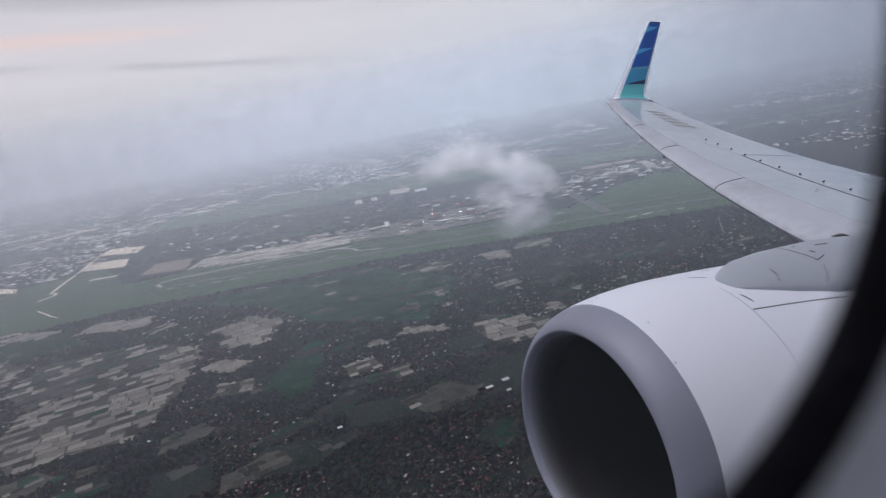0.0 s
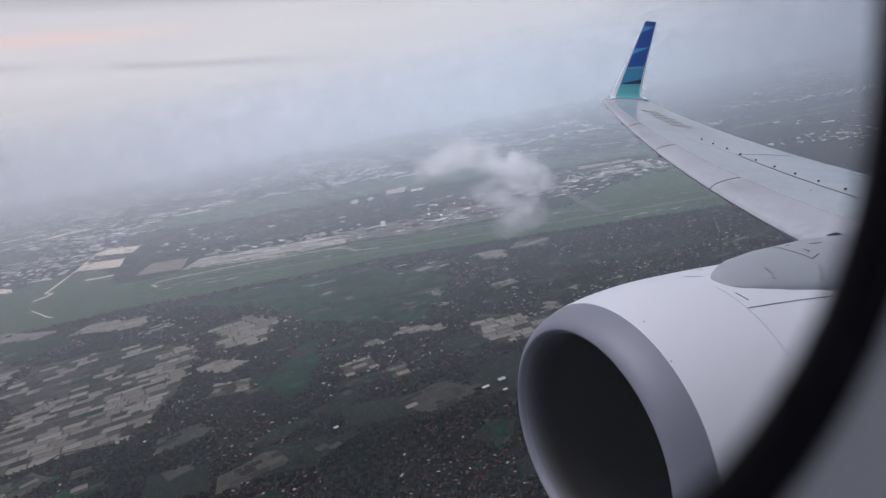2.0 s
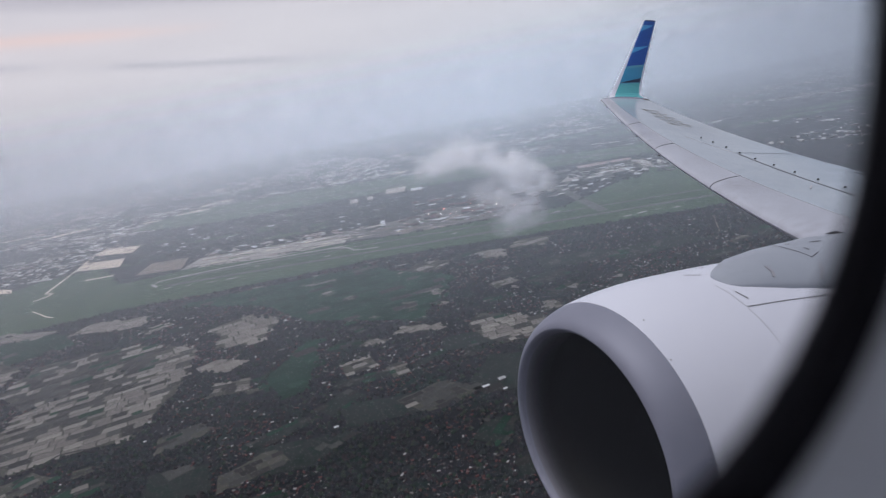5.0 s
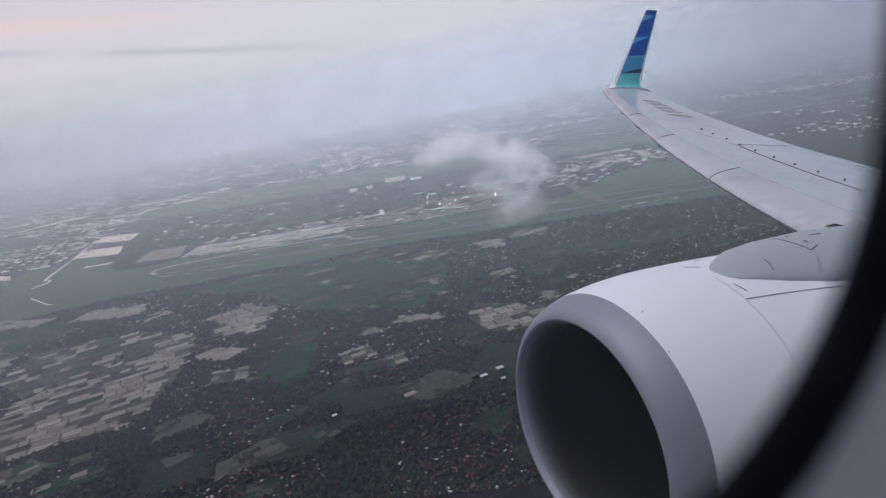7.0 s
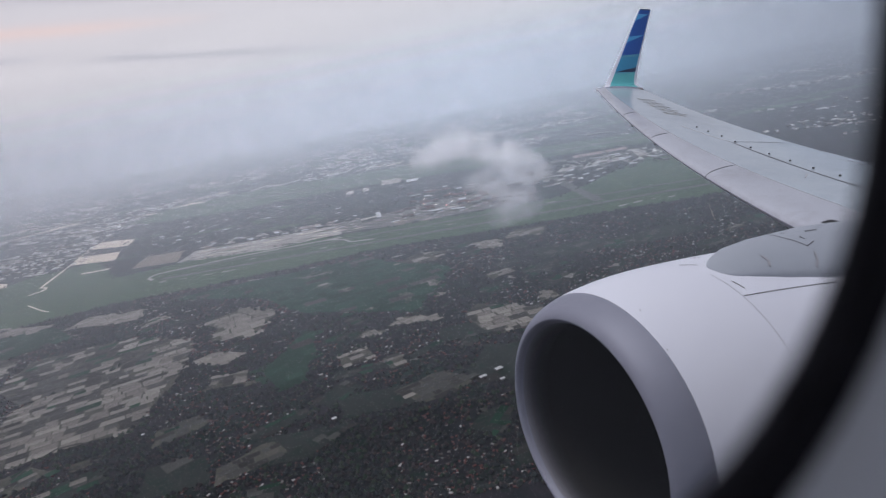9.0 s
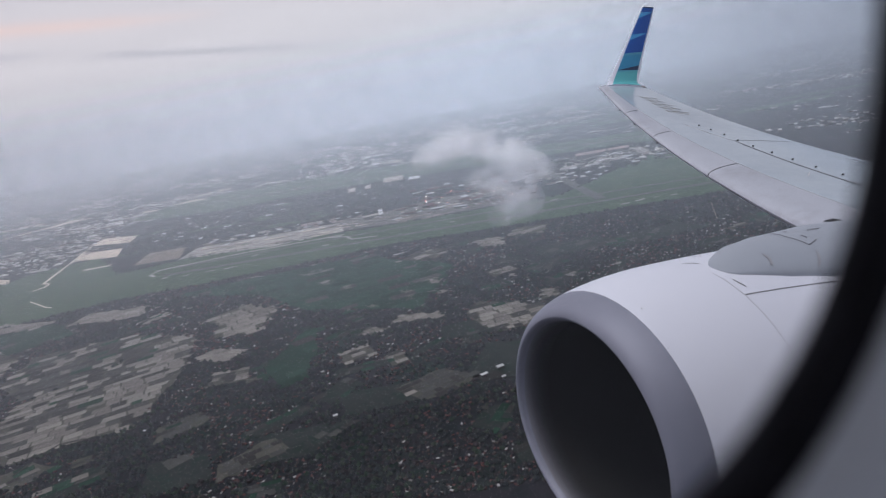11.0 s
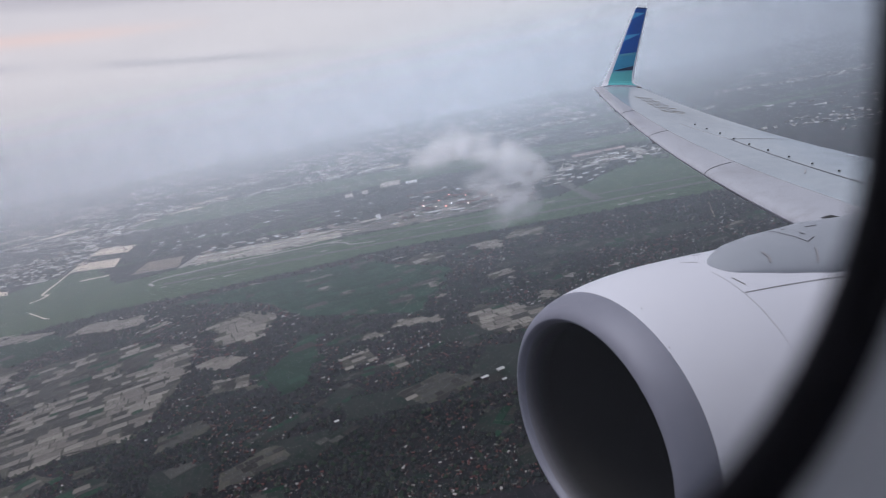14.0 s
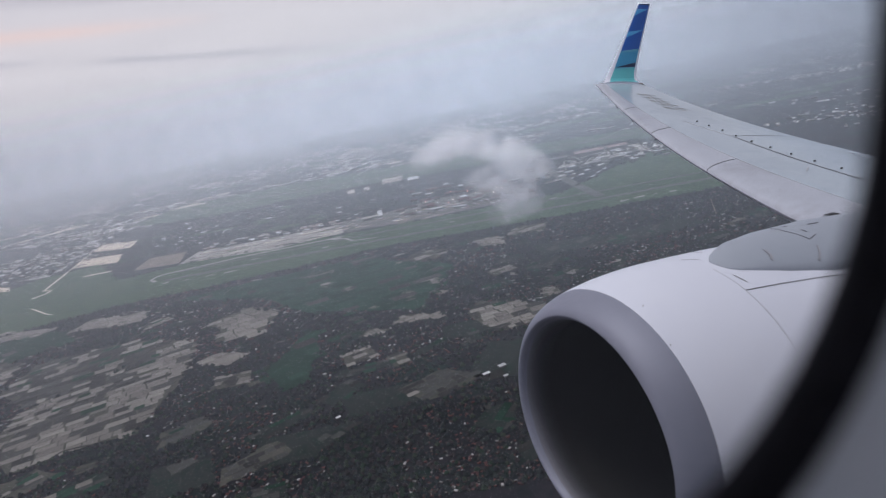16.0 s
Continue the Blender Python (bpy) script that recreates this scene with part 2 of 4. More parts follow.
wing_line("spoiler_seal", ((4.2, 0.35), (10.55, 0.462)), 0.022, GAP, "dark rubber seal line", steps=30)
wing_line("slat_seam", ((6.3, 0.168), (16.9, 0.168)), 0.007, FAINT, steps=40)
wing_line("panel_seam", ((10.62, 0.46), (10.62, 0.93)), 0.012, SEAM)
wing_line("panel_seam", ((10.62, 0.455), (12.3, 0.37)), 0.006, FAINT)
wing_line("panel_seam", ((7.7, 0.31), (7.9, 0.36)), 0.018, SEAM)
for r in (8.915, 11.795, 14.035):
    wing_line("slat_gap", ((r, 0.004), (r, 0.168)), 0.016, SEAM, lift=0.009, steps=12)
for r, c in ((12.53, 0.56), (12.06, 0.57), (11.55, 0.58), (10.97, 0.565), (10.41, 0.56), (9.82, 0.56), (9.21, 0.555), (8.6, 0.55), (8.0, 0.55), (7.4, 0.55)):
    p = on_wing(r - 0.36, c - 0.075)
    bm = bmesh.new()
    bmesh.ops.create_cone(bm, segments=8, radius1=0.018, radius2=0.013, depth=0.025, cap_ends=True, matrix=Matrix.Translation(p + Vector((0, 0, 0.012))) @ Matrix.Diagonal((1.6, 0.8, 1, 1)))
    part("fastener_cap", bm, SEAL, airliner)
for r in (16.3, 14.6, 13.2, 11.5):
    p = on_wing(r, 0.0)
    bm = bmesh.new()
    bmesh.ops.create_uvsphere(bm, u_segments=8, v_segments=6, radius=0.022, matrix=Matrix.Translation(p + Vector((0.0, 0, -0.03))) @ Matrix.Diagonal((1.5, 1, 1, 1)))
    part("slat_track", bm, SEAL, airliner)
# painted characters near the tip, kept as plain slanted bars
for k in range(5):
    r = 15.55 - 0.42 * k
    wing_line("marking_bar", ((r, 0.47), (r - 0.22, 0.72)), 0.024, OCHRE, "faded ochre painted bar", steps=6)
    wing_line("marking_bar", ((r - 0.10 - 0.05 * (k % 2), 0.47 + 0.03 * (k % 2)), (r - 0.44, 0.66)), 0.016, OCHRE, "faded ochre painted bar", steps=6)
# dark wedge where the wing root fairing meets the slat
bm = bmesh.new()
pts = [on_wing(6.05, 0.038, 0.016), on_wing(5.94, 0.052, 0.016), on_wing(5.88, 0.074, 0.016), on_wing(6.00, 0.066, 0.018)]
bm.faces.new([bm.verts.new(p) for p in pts])
bmesh.ops.solidify(bm, geom=bm.faces[:], thickness=0.01)
part("slat_end_gap", bm, SEAL, airliner)

# winglet: span stations of (y, rise above the tip, leading edge behind the tip's, chord)
WL = ((16.98, 0.01, 0.18, 1.42), (17.14, 0.06, 0.34, 1.27), (17.24, 0.17, 0.48, 1.14), (17.31, 0.36, 0.66, 1.02),
      (17.40, 0.72, 0.95, 0.90), (17.52, 1.20, 1.33, 0.76), (17.68, 1.80, 1.80, 0.61), (17.835, 2.358, 2.243, 0.47))


def winglet_station(s):
    """s 0 to 1 from the bend to the top, by height."""
    h = WL[0][1] + s * (WL[-1][1] - WL[0][1])
    for a, b in zip(WL, WL[1:]):
        if h <= b[1] + 1e-9:
            f = (h - a[1]) / (b[1] - a[1])
            return [a[i] + (b[i] - a[i]) * f for i in range(4)]
    return list(WL[-1])


def on_winglet(s, c, lift=0.0, side=1):
    y, h, back, chord = winglet_station(s)
    y2, h2, _, _ = winglet_station(min(1, s + 0.03))
    y1, h1, _, _ = winglet_station(max(0, s - 0.03))
    n = Vector((0, -(h2 - h1), y2 - y1)).normalized() * side
    return Vector((le_at(TIP) + back + c * chord, y, rise(TIP) + h)) + n * (foil(c, 0.09) * chord + lift)


cs = [0, 0.01, 0.03, 0.08, 0.16, 0.3, 0.45, 0.6, 0.75, 0.9, 1.0]
winglet = part("winglet", loft([[on_winglet(i / 30, c) for c in cs] + [on_winglet(i / 30, c, 0, -1) for c in reversed(cs[1:])] for i in range(31)], True, True), WHITE, airliner, "white winglet with blue and turquoise bands")
shaded(winglet, 50)


coats = []


def livery(name, mat, label, left, right):
    """A painted field on the inner face; left and right: (low, high) shares of the height at the front and the rear."""
    coats.append(name)
    n, lift = 10, 0.003 + 0.0012 * len(coats)
    rings = []
    for i in range(n + 1):
        f = i / n
        lo, hi = left[0] + (right[0] - left[0]) * f, left[1] + (right[1] - left[1]) * f
        ring = []
        for j in range(7):
            h = min(1, max(0, lo + (hi - lo) * j / 6))
            front = 0.05 + 0.11 * (1 - h) ** 1.5
            ring.append(on_winglet(h, front + (0.905 - front) * f, lift))
        rings.append(ring)
    part(name, loft(rings, False), mat, winglet, label)


livery("livery_band", TEAL, "turquoise painted band", (0.0, 0.175), (0.0, 0.20))
livery("livery_band", MIDBLUE, "steel blue painted band", (0.20, 0.385), (0.25, 0.42))
livery("livery_band", PALEBLUE, "pale steel blue painted wedge", (0.175, 0.20), (0.20, 0.205))
livery("livery_band", NAVY, "navy painted wedge", (0.195, 0.197), (0.205, 0.262))
livery("livery_band", PALEBLUE, "pale steel blue painted wedge", (0.372, 0.40), (0.40, 0.43))
livery("livery_band", ROYAL, "royal blue painted band", (0.40, 0.575), (0.43, 0.668))
livery("livery_band", SKYBLUE, "light blue painted wedge", (0.565, 0.645), (0.665, 0.672))
livery("livery_band", ROYAL, "royal blue painted band", (0.64, 0.85), (0.668, 0.942))
livery("livery_band", SKYBLUE, "light blue painted wedge", (0.845, 0.925), (0.937, 0.943))
livery("livery_band", ROYAL, "royal blue painted band", (0.93, 0.985), (0.935, 0.985))
livery("livery_band", NAVY, "navy painted tip", (0.985, 1.0), (0.985, 1.0))
for r, c, size in ((17.0, 0.0, 0.05), (17.02, 1.0, 0.045)):
    bm = bmesh.new()
    bmesh.ops.create_uvsphere(bm, u_segments=12, v_segments=8, radius=size * 0.55, matrix=Matrix.Translation(on_wing(r, c)) @ Matrix.Diagonal((1.6, 1, 0.8, 1)))
    part("tip_lamp", bm, LENS, airliner, "clear wing-tip lamp lens", True)
    bm = bmesh.new()
    bmesh.ops.create_uvsphere(bm, u_segments=12, v_segments=8, radius=size, matrix=Matrix.Translation(on_wing(r - 0.03, c) + Vector((0.10 if c < 0.5 else -0.10, -0.05, -0.02))) @ Matrix.Diagonal((2.6, 1.2, 0.75, 1)))
    part("lamp_pod", bm, POD, airliner, "dull brown-grey lamp housing", True)
shaded(wing_strip("tip_cap", [0.0, 0.01, 0.04, 0.1, 0.2, 0.35, 0.5, 0.7, 0.85, 1.0], TIP - 0.03, TIP + 0.02, 0.001, SLAT_PAINT, steps=3))

# engine
EY = 4.83
OUTER = ((0.0, 0.815), (0.012, 0.845), (0.035, 0.873), (0.075, 0.902), (0.136, 0.933), (0.217, 0.962), (0.33, 0.99), (0.5, 1.02), (0.72, 1.046), (0.95, 1.060),
         (1.3, 1.072), (1.7, 1.075), (2.2, 1.062), (2.8, 1.01), (3.3, 0.94), (3.6, 0.89))
INNER = ((0.0, 0.815), (0.015, 0.798), (0.05, 0.783), (0.10, 0.771), (0.14, 0.766), (0.18, 0.762), (0.32, 0.757), (0.6, 0.763), (0.95, 0.776), (1.05, 0.78))


def circle(a, radius, n=96):
    out = []
    for i in range(n):
        th = 2 * math.pi * i / n
        y, z = radius * math.sin(th), radius * math.cos(th)
        out.append((a + 0.045 - 0.085 * z, EY + y * (1 + 0.02 * max(0, -z)), z * (0.93 if z < 0 else 1) - 0.02))
    return out


def refine(profile, n=4):
    """Smooth points along a profile (Catmull-Rom)."""
    p = [profile[0], *profile, profile[-1]]
    out = []
    for i in range(1, len(p) - 2):
        for j in range(n):
            t = j / n
            out.append(tuple(0.5 * (2 * p[i][k] + (p[i + 1][k] - p[i - 1][k]) * t + (2 * p[i - 1][k] - 5 * p[i][k] + 4 * p[i + 1][k] - p[i + 2][k]) * t * t
                                    + (3 * p[i][k] - p[i - 1][k] - 3 * p[i + 1][k] + p[i + 2][k]) * t ** 3) for k in (0, 1)))
    return out + [profile[-1]]


lip_out = [q for q in refine(OUTER) if q[0] <= 0.2171]
cowl_out = [q for q in refine(OUTER) if q[0] >= 0.2169]
lip_in = [q for q in refine(INNER) if q[0] <= 0.0501]


def inlet_radius(a):
    for p, q in zip(INNER, INNER[1:]):
        if a <= q[0]:
            return p[1] + (q[1] - p[1]) * (a - p[0]) / (q[0] - p[0])
    return INNER[-1][1]



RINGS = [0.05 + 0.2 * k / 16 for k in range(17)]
duct = [(0.25, inlet_radius(0.25))] + [q for q in refine(INNER) if q[0] > 0.2501]
engine = part("engine_cowl", loft([circle(a, r) for a, r in cowl_out]), WHITE, airliner, "white engine cowl", True)
part("inlet_lip", loft([circle(a, r) for a, r in reversed(lip_in)] + [circle(a, r) for a, r in lip_out[1:]]), LIP_METAL, engine, "satin grey metal inlet lip", True)
# painted shade: each ring's grey is darker than the one before it
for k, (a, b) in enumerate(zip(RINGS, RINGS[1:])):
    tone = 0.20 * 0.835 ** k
    coat = material("inlet_shade_step", [(tone * 0.9, tone * 0.9, tone * 1.1), (tone, tone, tone * 1.22)], 0.6, 0.0, 3, 8)
    part("inlet_liner", loft([circle(c, inlet_radius(c)) for c in (a, (a + b) / 2, b)]), coat, engine, "inlet ring painted darker with depth as shade", True)
part("inlet_duct", loft([circle(a, r) for a, r in duct]), THROAT_SHADE, engine, "inlet duct painted near-black for its shade", True)
part("fan_casing", loft([circle(1.05, 0.78), circle(1.75, 0.78), circle(1.75, 0.02)]), THROAT_SHADE, engine)
bm = loft([[(0.9 + 0.5 * f, EY + 0.26 * math.sqrt(f) * math.sin(2 * math.pi * i / 32), 0.26 * math.sqrt(f) * math.cos(2 * math.pi * i / 32) - 0.02) for i in range(32)] for f in (0.001, 0.05, 0.15, 0.35, 0.65, 1)])
part("spinner", bm, BLADE, engine, "dark fan spinner", True)
bm = bmesh.new()
for lead, root, tipr, wide in ((1.30, 0.24, 0.765, 0.10),):
    vs = []
    for k in range(6):
        f = k / 5
        r = root + (tipr - root) * f
        tw = radians(25 + 35 * f)
        vs.append([bm.verts.new((lead + 0.12 + s * wide * math.cos(tw), s * wide * math.sin(tw), r)) for s in (-1, 1)])
    for a, b in zip(vs, vs[1:]):
        bm.faces.new((a[0], a[1], b[1], b[0]))
blade = part("fan_blade", bm, BLADE, engine, "dark titanium fan blade")
blade.matrix_basis = Matrix.Translation((0, EY, -0.02))
for k in range(1, 24):
    b = new("fan_blade", blade.data)
    b.parent = engine
    b.matrix_basis = Matrix.Translation((0, EY, -0.02)) @ Matrix.Rotation(2 * math.pi * k / 24, 4, "X")
    tagged(b, "dark titanium fan blade")


def cowl_radius(a):
    for p, q in zip(OUTER, OUTER[1:]):
        if a <= q[0]:
            return p[1] + (q[1] - p[1]) * (a - p[0]) / (q[0] - p[0])
    return OUTER[-1][1]


def on_cowl(a, deg, lift=0.0):
    """deg from the top, towards the cabin."""
    R, th = cowl_radius(a) + lift, radians(deg)
    return Vector((a - 0.05 * R * math.cos(th), EY - R * math.sin(th), R * math.cos(th) - 0.02))


def cowl_line(name, ends, width, mat, steps=30, label=""):
    (a0, g0), (a1, g1) = ends
    pts = [on_cowl(a0 + (a1 - a0) * i / steps, g0 + (g1 - g0) * i / steps, 0.0015) for i in range(steps + 1)]
    rings = []
    for i, p in enumerate(pts):
        way = (pts[min(i + 1, steps)] - pts[max(i - 1, 0)]).normalized()
        out = (p - Vector((p.x, EY, 0))).normalized()
        side = way.cross(out) * width / 2
        rings.append([p - side, p - side + out * 0.002, p + side + out * 0.002, p + side])
    part(name, loft(rings, True, True), mat, engine, label)


cowl_line("cowl_seam", ((1.0, 13), (1.0, 75)), 0.0032, FAINT, 40)
cowl_line("cowl_seam", ((1.01, 28), (2.4, 33)), 0.006, SEAL, 40, "dark cowl hinge seam")
cowl_line("cowl_mark", ((1.06, 19.5), (1.08, 24.5)), 0.008, SEAL, 6)
cowl_line("cowl_mark", ((0.98, -1), (1.07, 3)), 0.004, SEAL, 6)
cowl_line("cowl_mark", ((1.24, -9), (1.27, -6)), 0.008, SEAM, 6)
for a, g in ((0.30, 20), (0.25, 39), (0.245, 75)):
    p = on_cowl(a, g, 0.001)
    bm = bmesh.new()
    bmesh.ops.create_uvsphere(bm, u_segments=8, v_segments=6, radius=0.0045, matrix=Matrix.Translation(p))
    part("cowl_bolt", bm, SEAL, engine)

# pylon: rounded fairing that grows out of the cowl's top and runs back over the wing
PY = ((1.07, 0.19, -0.16, 0.0), (1.08, 0.24, -0.13, 0.006), (1.105, 0.285, -0.10, 0.014), (1.16, 0.325, -0.05, 0.024), (1.3, 0.375, 0.04, 0.042), (1.5, 0.44, 0.16, 0.066), (1.84, 0.51, 0.30, 0.095),
      (2.4, 0.55, 0.42, 0.15), (3.0, 0.55, 0.50, 0.20), (3.9, 0.48, 0.46, 0.24), (4.8, 0.40, 0.40, 0.24), (5.6, 0.3, 0.3, 0.20))
rings = []
for a, near, off, bulge in PY:
    ring = []
    for i in range(25):
        th = math.pi * i / 24
        y = -near + (near + off) * (1 - math.cos(th)) / 2
        skin = math.sqrt(cowl_radius(min(a, 3.0)) ** 2 - y * y) - 0.02
        ring.append((a - 0.05, EY + y, skin - 0.012 + bulge * math.sin(th) ** 0.7 + 0.012 * min(1, 4 * math.sin(th))))
    rings.append(ring)
pylon = part("pylon_fairing", loft(rings, False), FAIRING, airliner, "grey painted engine pylon fairing", True)
pylon_rings = rings


def on_pylon(a, i, lift=0.004):
    for (p, pr), (q, qr) in zip(zip(PY, pylon_rings), zip(PY[1:], pylon_rings[1:])):
        if a <= q[0]:
            f = (a - p[0]) / (q[0] - p[0])
            k = min(23, int(i))
            g = i - k
            u = [Vector(pr[k + e]).lerp(Vector(qr[k + e]), f) for e in (0, 1)]
            v = u[0].lerp(u[1], g)
            return v + (v - Vector((a, EY, 0.6))).normalized() * lift
    return Vector(pylon_rings[-1][12])


def pylon_line(name, a0, i0, a1, i1, width, mat):
    pts = [on_pylon(a0 + (a1 - a0) * k / 8, i0 + (i1 - i0) * k / 8) for k in range(9)]
    side = (pts[-1] - pts[0]).normalized().cross((pts[4] - Vector((pts[4].x, EY, 0.6))).normalized()) * width / 2
    part(name, ribbon(pts, [side] * 9, (0, 0, 0.003)), mat, pylon)


for a, b, w in (((1.47, 9.2), (1.46, 7.2), 0.022), ((1.46, 7.2), (1.42, 5.2), 0.022), ((1.88, 7.0), (1.76, 3.4), 0.018)):
    pylon_line("vent_slot", *a, *b, w, SEAM)
for a, b in (((1.92, 15.0), (1.88, 12.0)), ((1.88, 12.0), (1.90, 8.6)), ((1.90, 8.6), (2.02, 9.3))):
    pylon_line("access_panel_seam", *a, *b, 0.005, GAP)
pylon_line("vent_slot", 2.0, 11.2, 2.0, 10.4, 0.010, GAP)
pylon_line("vent_slot", 2.16, 12.3, 2.26, 11.8, 0.008, GAP)
pylon_line("vent_slot", 2.0, 14.0, 2.02, 13.6, 0.008, GAP)

# cabin: window bezel close to the lens, wall panel, and the barrel of the fuselage round it
WA, WU = -2.461, 2.06


def stadium(radius, y, n=64, fore=1.22):
    out = []
    for i in range(n):
        th = 2 * math.pi * i / n
        x, z = radius * math.cos(th), radius * math.sin(th)
        out.append((WA + x * (fore if x < 0 else 1), y, WU + z + (0.10 if z > 0 else 0)))
    return out


part("cabin_wall_panel", loft([stadium(0.183, 1.500), stadium(0.185, 1.495), stadium(0.198, 1.488), stadium(0.24, 1.480), stadium(0.31, 1.476), stadium(0.43, 1.47)]), PANEL, airliner, "pale grey plastic cabin wall panel", True)
part("window_bezel", loft([stadium(0.188, 1.501), stadium(0.182, 1.498), stadium(0.172, 1.499), stadium(0.1625, 1.500), stadium(0.160, 1.503), stadium(0.159, 1.507), stadium(0.166, 1.515), stadium(0.19, 1.53), stadium(0.21, 1.54)]), RUBBER, airliner, "black rubber window bezel", True)
rim = stadium(0.1595, 1.507)
bm = bmesh.new()
bmesh.ops.create_uvsphere(bm, u_segments=16, v_segments=10, radius=0.0032, matrix=Matrix.Translation(rim[56]) @ Matrix.Diagonal((1.2, 1, 1, 1)))
part("bezel_tab", bm, RUBBER, airliner, "small black tab on the window bezel", True)
part("window_reveal", loft([stadium(0.208, 1.538), stadium(0.34, 1.62), stadium(0.52, 1.70), stadium(0.56, 1.74)]), SKIN, airliner, smooth=True)

# the pane: clear, with a faint bluish veil added to lift blacks like glare
PANE = bpy.data.materials.new("veiled_window_pane")
PANE.use_nodes = True
pt = PANE.node_tree
pt.nodes.clear()
veil_noise = node(pt, "ShaderNodeTexNoise", Scale=9.0, Detail=3.0)
pt.links.new(pt.nodes.new("ShaderNodeTexCoord").outputs["Object"], veil_noise.inputs["Vector"])
pane_mix = pt.nodes.new("ShaderNodeMixShader")
pt.links.new(maths(pt, "MULTIPLY_ADD", veil_noise.outputs[0], 0.012, 0.008), pane_mix.inputs[0])
pt.links.new(pt.nodes.new("ShaderNodeBsdfTransparent").outputs[0], pane_mix.inputs[1])
pt.links.new(node(pt, "ShaderNodeBsdfTranslucent", Color=(0.80, 0.86, 0.97, 1)).outputs[0], pane_mix.inputs[2])
pt.links.new(pane_mix.outputs[0], pt.nodes.new("ShaderNodeOutputMaterial").inputs[0])
pane = part("window_pane", loft([stadium(0.205, 1.536), stadium(0.205, 1.538)], True, True), PANE, airliner, "clear window pane with an added faint glare veil")
pane.visible_shadow = False


def barrel(radius, x0, x1, g0, g1, n=24):
    return [[(x, radius * math.sin(radians(g0 + (g1 - g0) * i / n)), 1.75 + radius * 1.07 * math.cos(radians(g0 + (g1 - g0) * i / n))) for i in range(n + 1)] for x in (x0, x1)]


for name, x0, x1, g0, g1 in (("fuselage_crown", -9, 12, -54, 54), ("fuselage_belly", -9, 12, 97, 263)):
    bm = loft(barrel(1.78, x0, x1, g0, g1), False)
    bmesh.ops.solidify(bm, geom=bm.faces[:], thickness=0.09)
    part(name, bm, SKIN, airliner, "white painted fuselage skin", True)
for side in (1, -1):
    x = -9.0
    while x < 11.9:
        if not (side == 1 and -3.05 < x + 0.07 < -1.8):
            bm = loft(barrel(1.78, x, x + 0.13, side * 54, side * 97, 6), False)
            bmesh.ops.solidify(bm, geom=bm.faces[:], thickness=0.09)
            part("window_post", bm, SKIN, airliner)
        x += 0.51
part("cabin_floor", box((20.8, 3.2, 0.08), (1.5, 0, 0.62)), SEAL, airliner, "dark cabin floor")
for x in (-9.05, 12.05):
    bm = bmesh.new()
    bmesh.ops.create_cone(bm, segments=48, radius1=1.86, radius2=1.86, depth=0.1, cap_ends=True, matrix=Matrix.Translation((x, 0, 1.75)) @ Matrix.Diagonal((1, 1, 1.07, 1)) @ Matrix.Rotation(radians(90), 4, "Y"))
    part("bulkhead", bm, PANEL, airliner, "pale cabin bulkhead")


# ---------------------------------------------------------------- the land
TURN = radians(-5.8)
E1, E2 = Vector((math.cos(TURN), math.sin(TURN), 0)), Vector((-math.sin(TURN), math.cos(TURN), 0))


def land(s, t, z=0.0):
    """A place from the runway's own axes: s along it, t away from the flight path."""
    return E1 * s + E2 * t + Vector((0, 0, z))


def inside(s, t, poly):
    hit = False
    for (a, b), (c, d) in zip(poly, poly[1:] + poly[:1]):
        if (b > t) != (d > t) and s < (c - a) * (t - b) / (d - b) + a:
            hit = not hit
    return hit


LAND = material("countryside_ground", [(0.0110, 0.0150, 0.0180), (0.0160, 0.0188, 0.0232), (0.0260, 0.0242, 0.0305), (0.0170, 0.0285, 0.0265), (0.0310, 0.0473, 0.0415)], 0.9, 0, 0.008, 7, 0, coords="Object", gloss=0.1)
GRASS = material("airfield_grass", [(0.038, 0.070, 0.042), (0.050, 0.086, 0.050), (0.072, 0.098, 0.062)], 0.9, 0, 0.012, 8, gloss=0.1)
MEADOW = material("rice_green", [(0.014, 0.033, 0.0250), (0.018, 0.044, 0.0310), (0.027, 0.049, 0.0360)], 0.9, 0, 0.02, 8, spread=0.3, gloss=0.1)
SCRUB = material("scrub_ground", [(0.0114, 0.0190, 0.0170), (0.0200, 0.0290, 0.0260), (0.0305, 0.0345, 0.0345), (0.0180, 0.0315, 0.0264), (0.0400, 0.0425, 0.0415)], 0.9, 0, 0.035, 6, gloss=0.1)
MUD = material("bare_paddy_soil", [(0.120, 0.110, 0.102), (0.185, 0.170, 0.157), (0.275, 0.252, 0.232)], 0.85, 0, 0.03, 7, spread=0.28, gloss=0.2)
STUBBLE = material("stubble_soil", [(0.034, 0.037, 0.036), (0.050, 0.050, 0.050), (0.070, 0.067, 0.066)], 0.9, 0, 0.03, 7, spread=0.4, gloss=0.1)
BUND = material("paddy_ground", [(0.045, 0.052, 0.042), (0.070, 0.069, 0.061), (0.100, 0.092, 0.085)], 0.9, 0, 0.03, 8, gloss=0.1)
SAND = material("pale_sand", [(0.60, 0.50, 0.41), (0.73, 0.62, 0.52)], 0.85, 0, 0.02, 8)
CONCRETE = material("apron_concrete", [(0.20, 0.185, 0.175), (0.31, 0.29, 0.275), (0.43, 0.405, 0.38)], 0.8, 0, 0.02, 10)
TARMAC = material("worn_terminal_tarmac", [(0.075, 0.072, 0.074), (0.115, 0.105, 0.104), (0.19, 0.172, 0.165)], 0.85, 0, 0.03, 9)
ASPHALT = material("runway_asphalt", [(0.060, 0.062, 0.060), (0.085, 0.085, 0.080)], 0.85, 0, 0.02, 10)
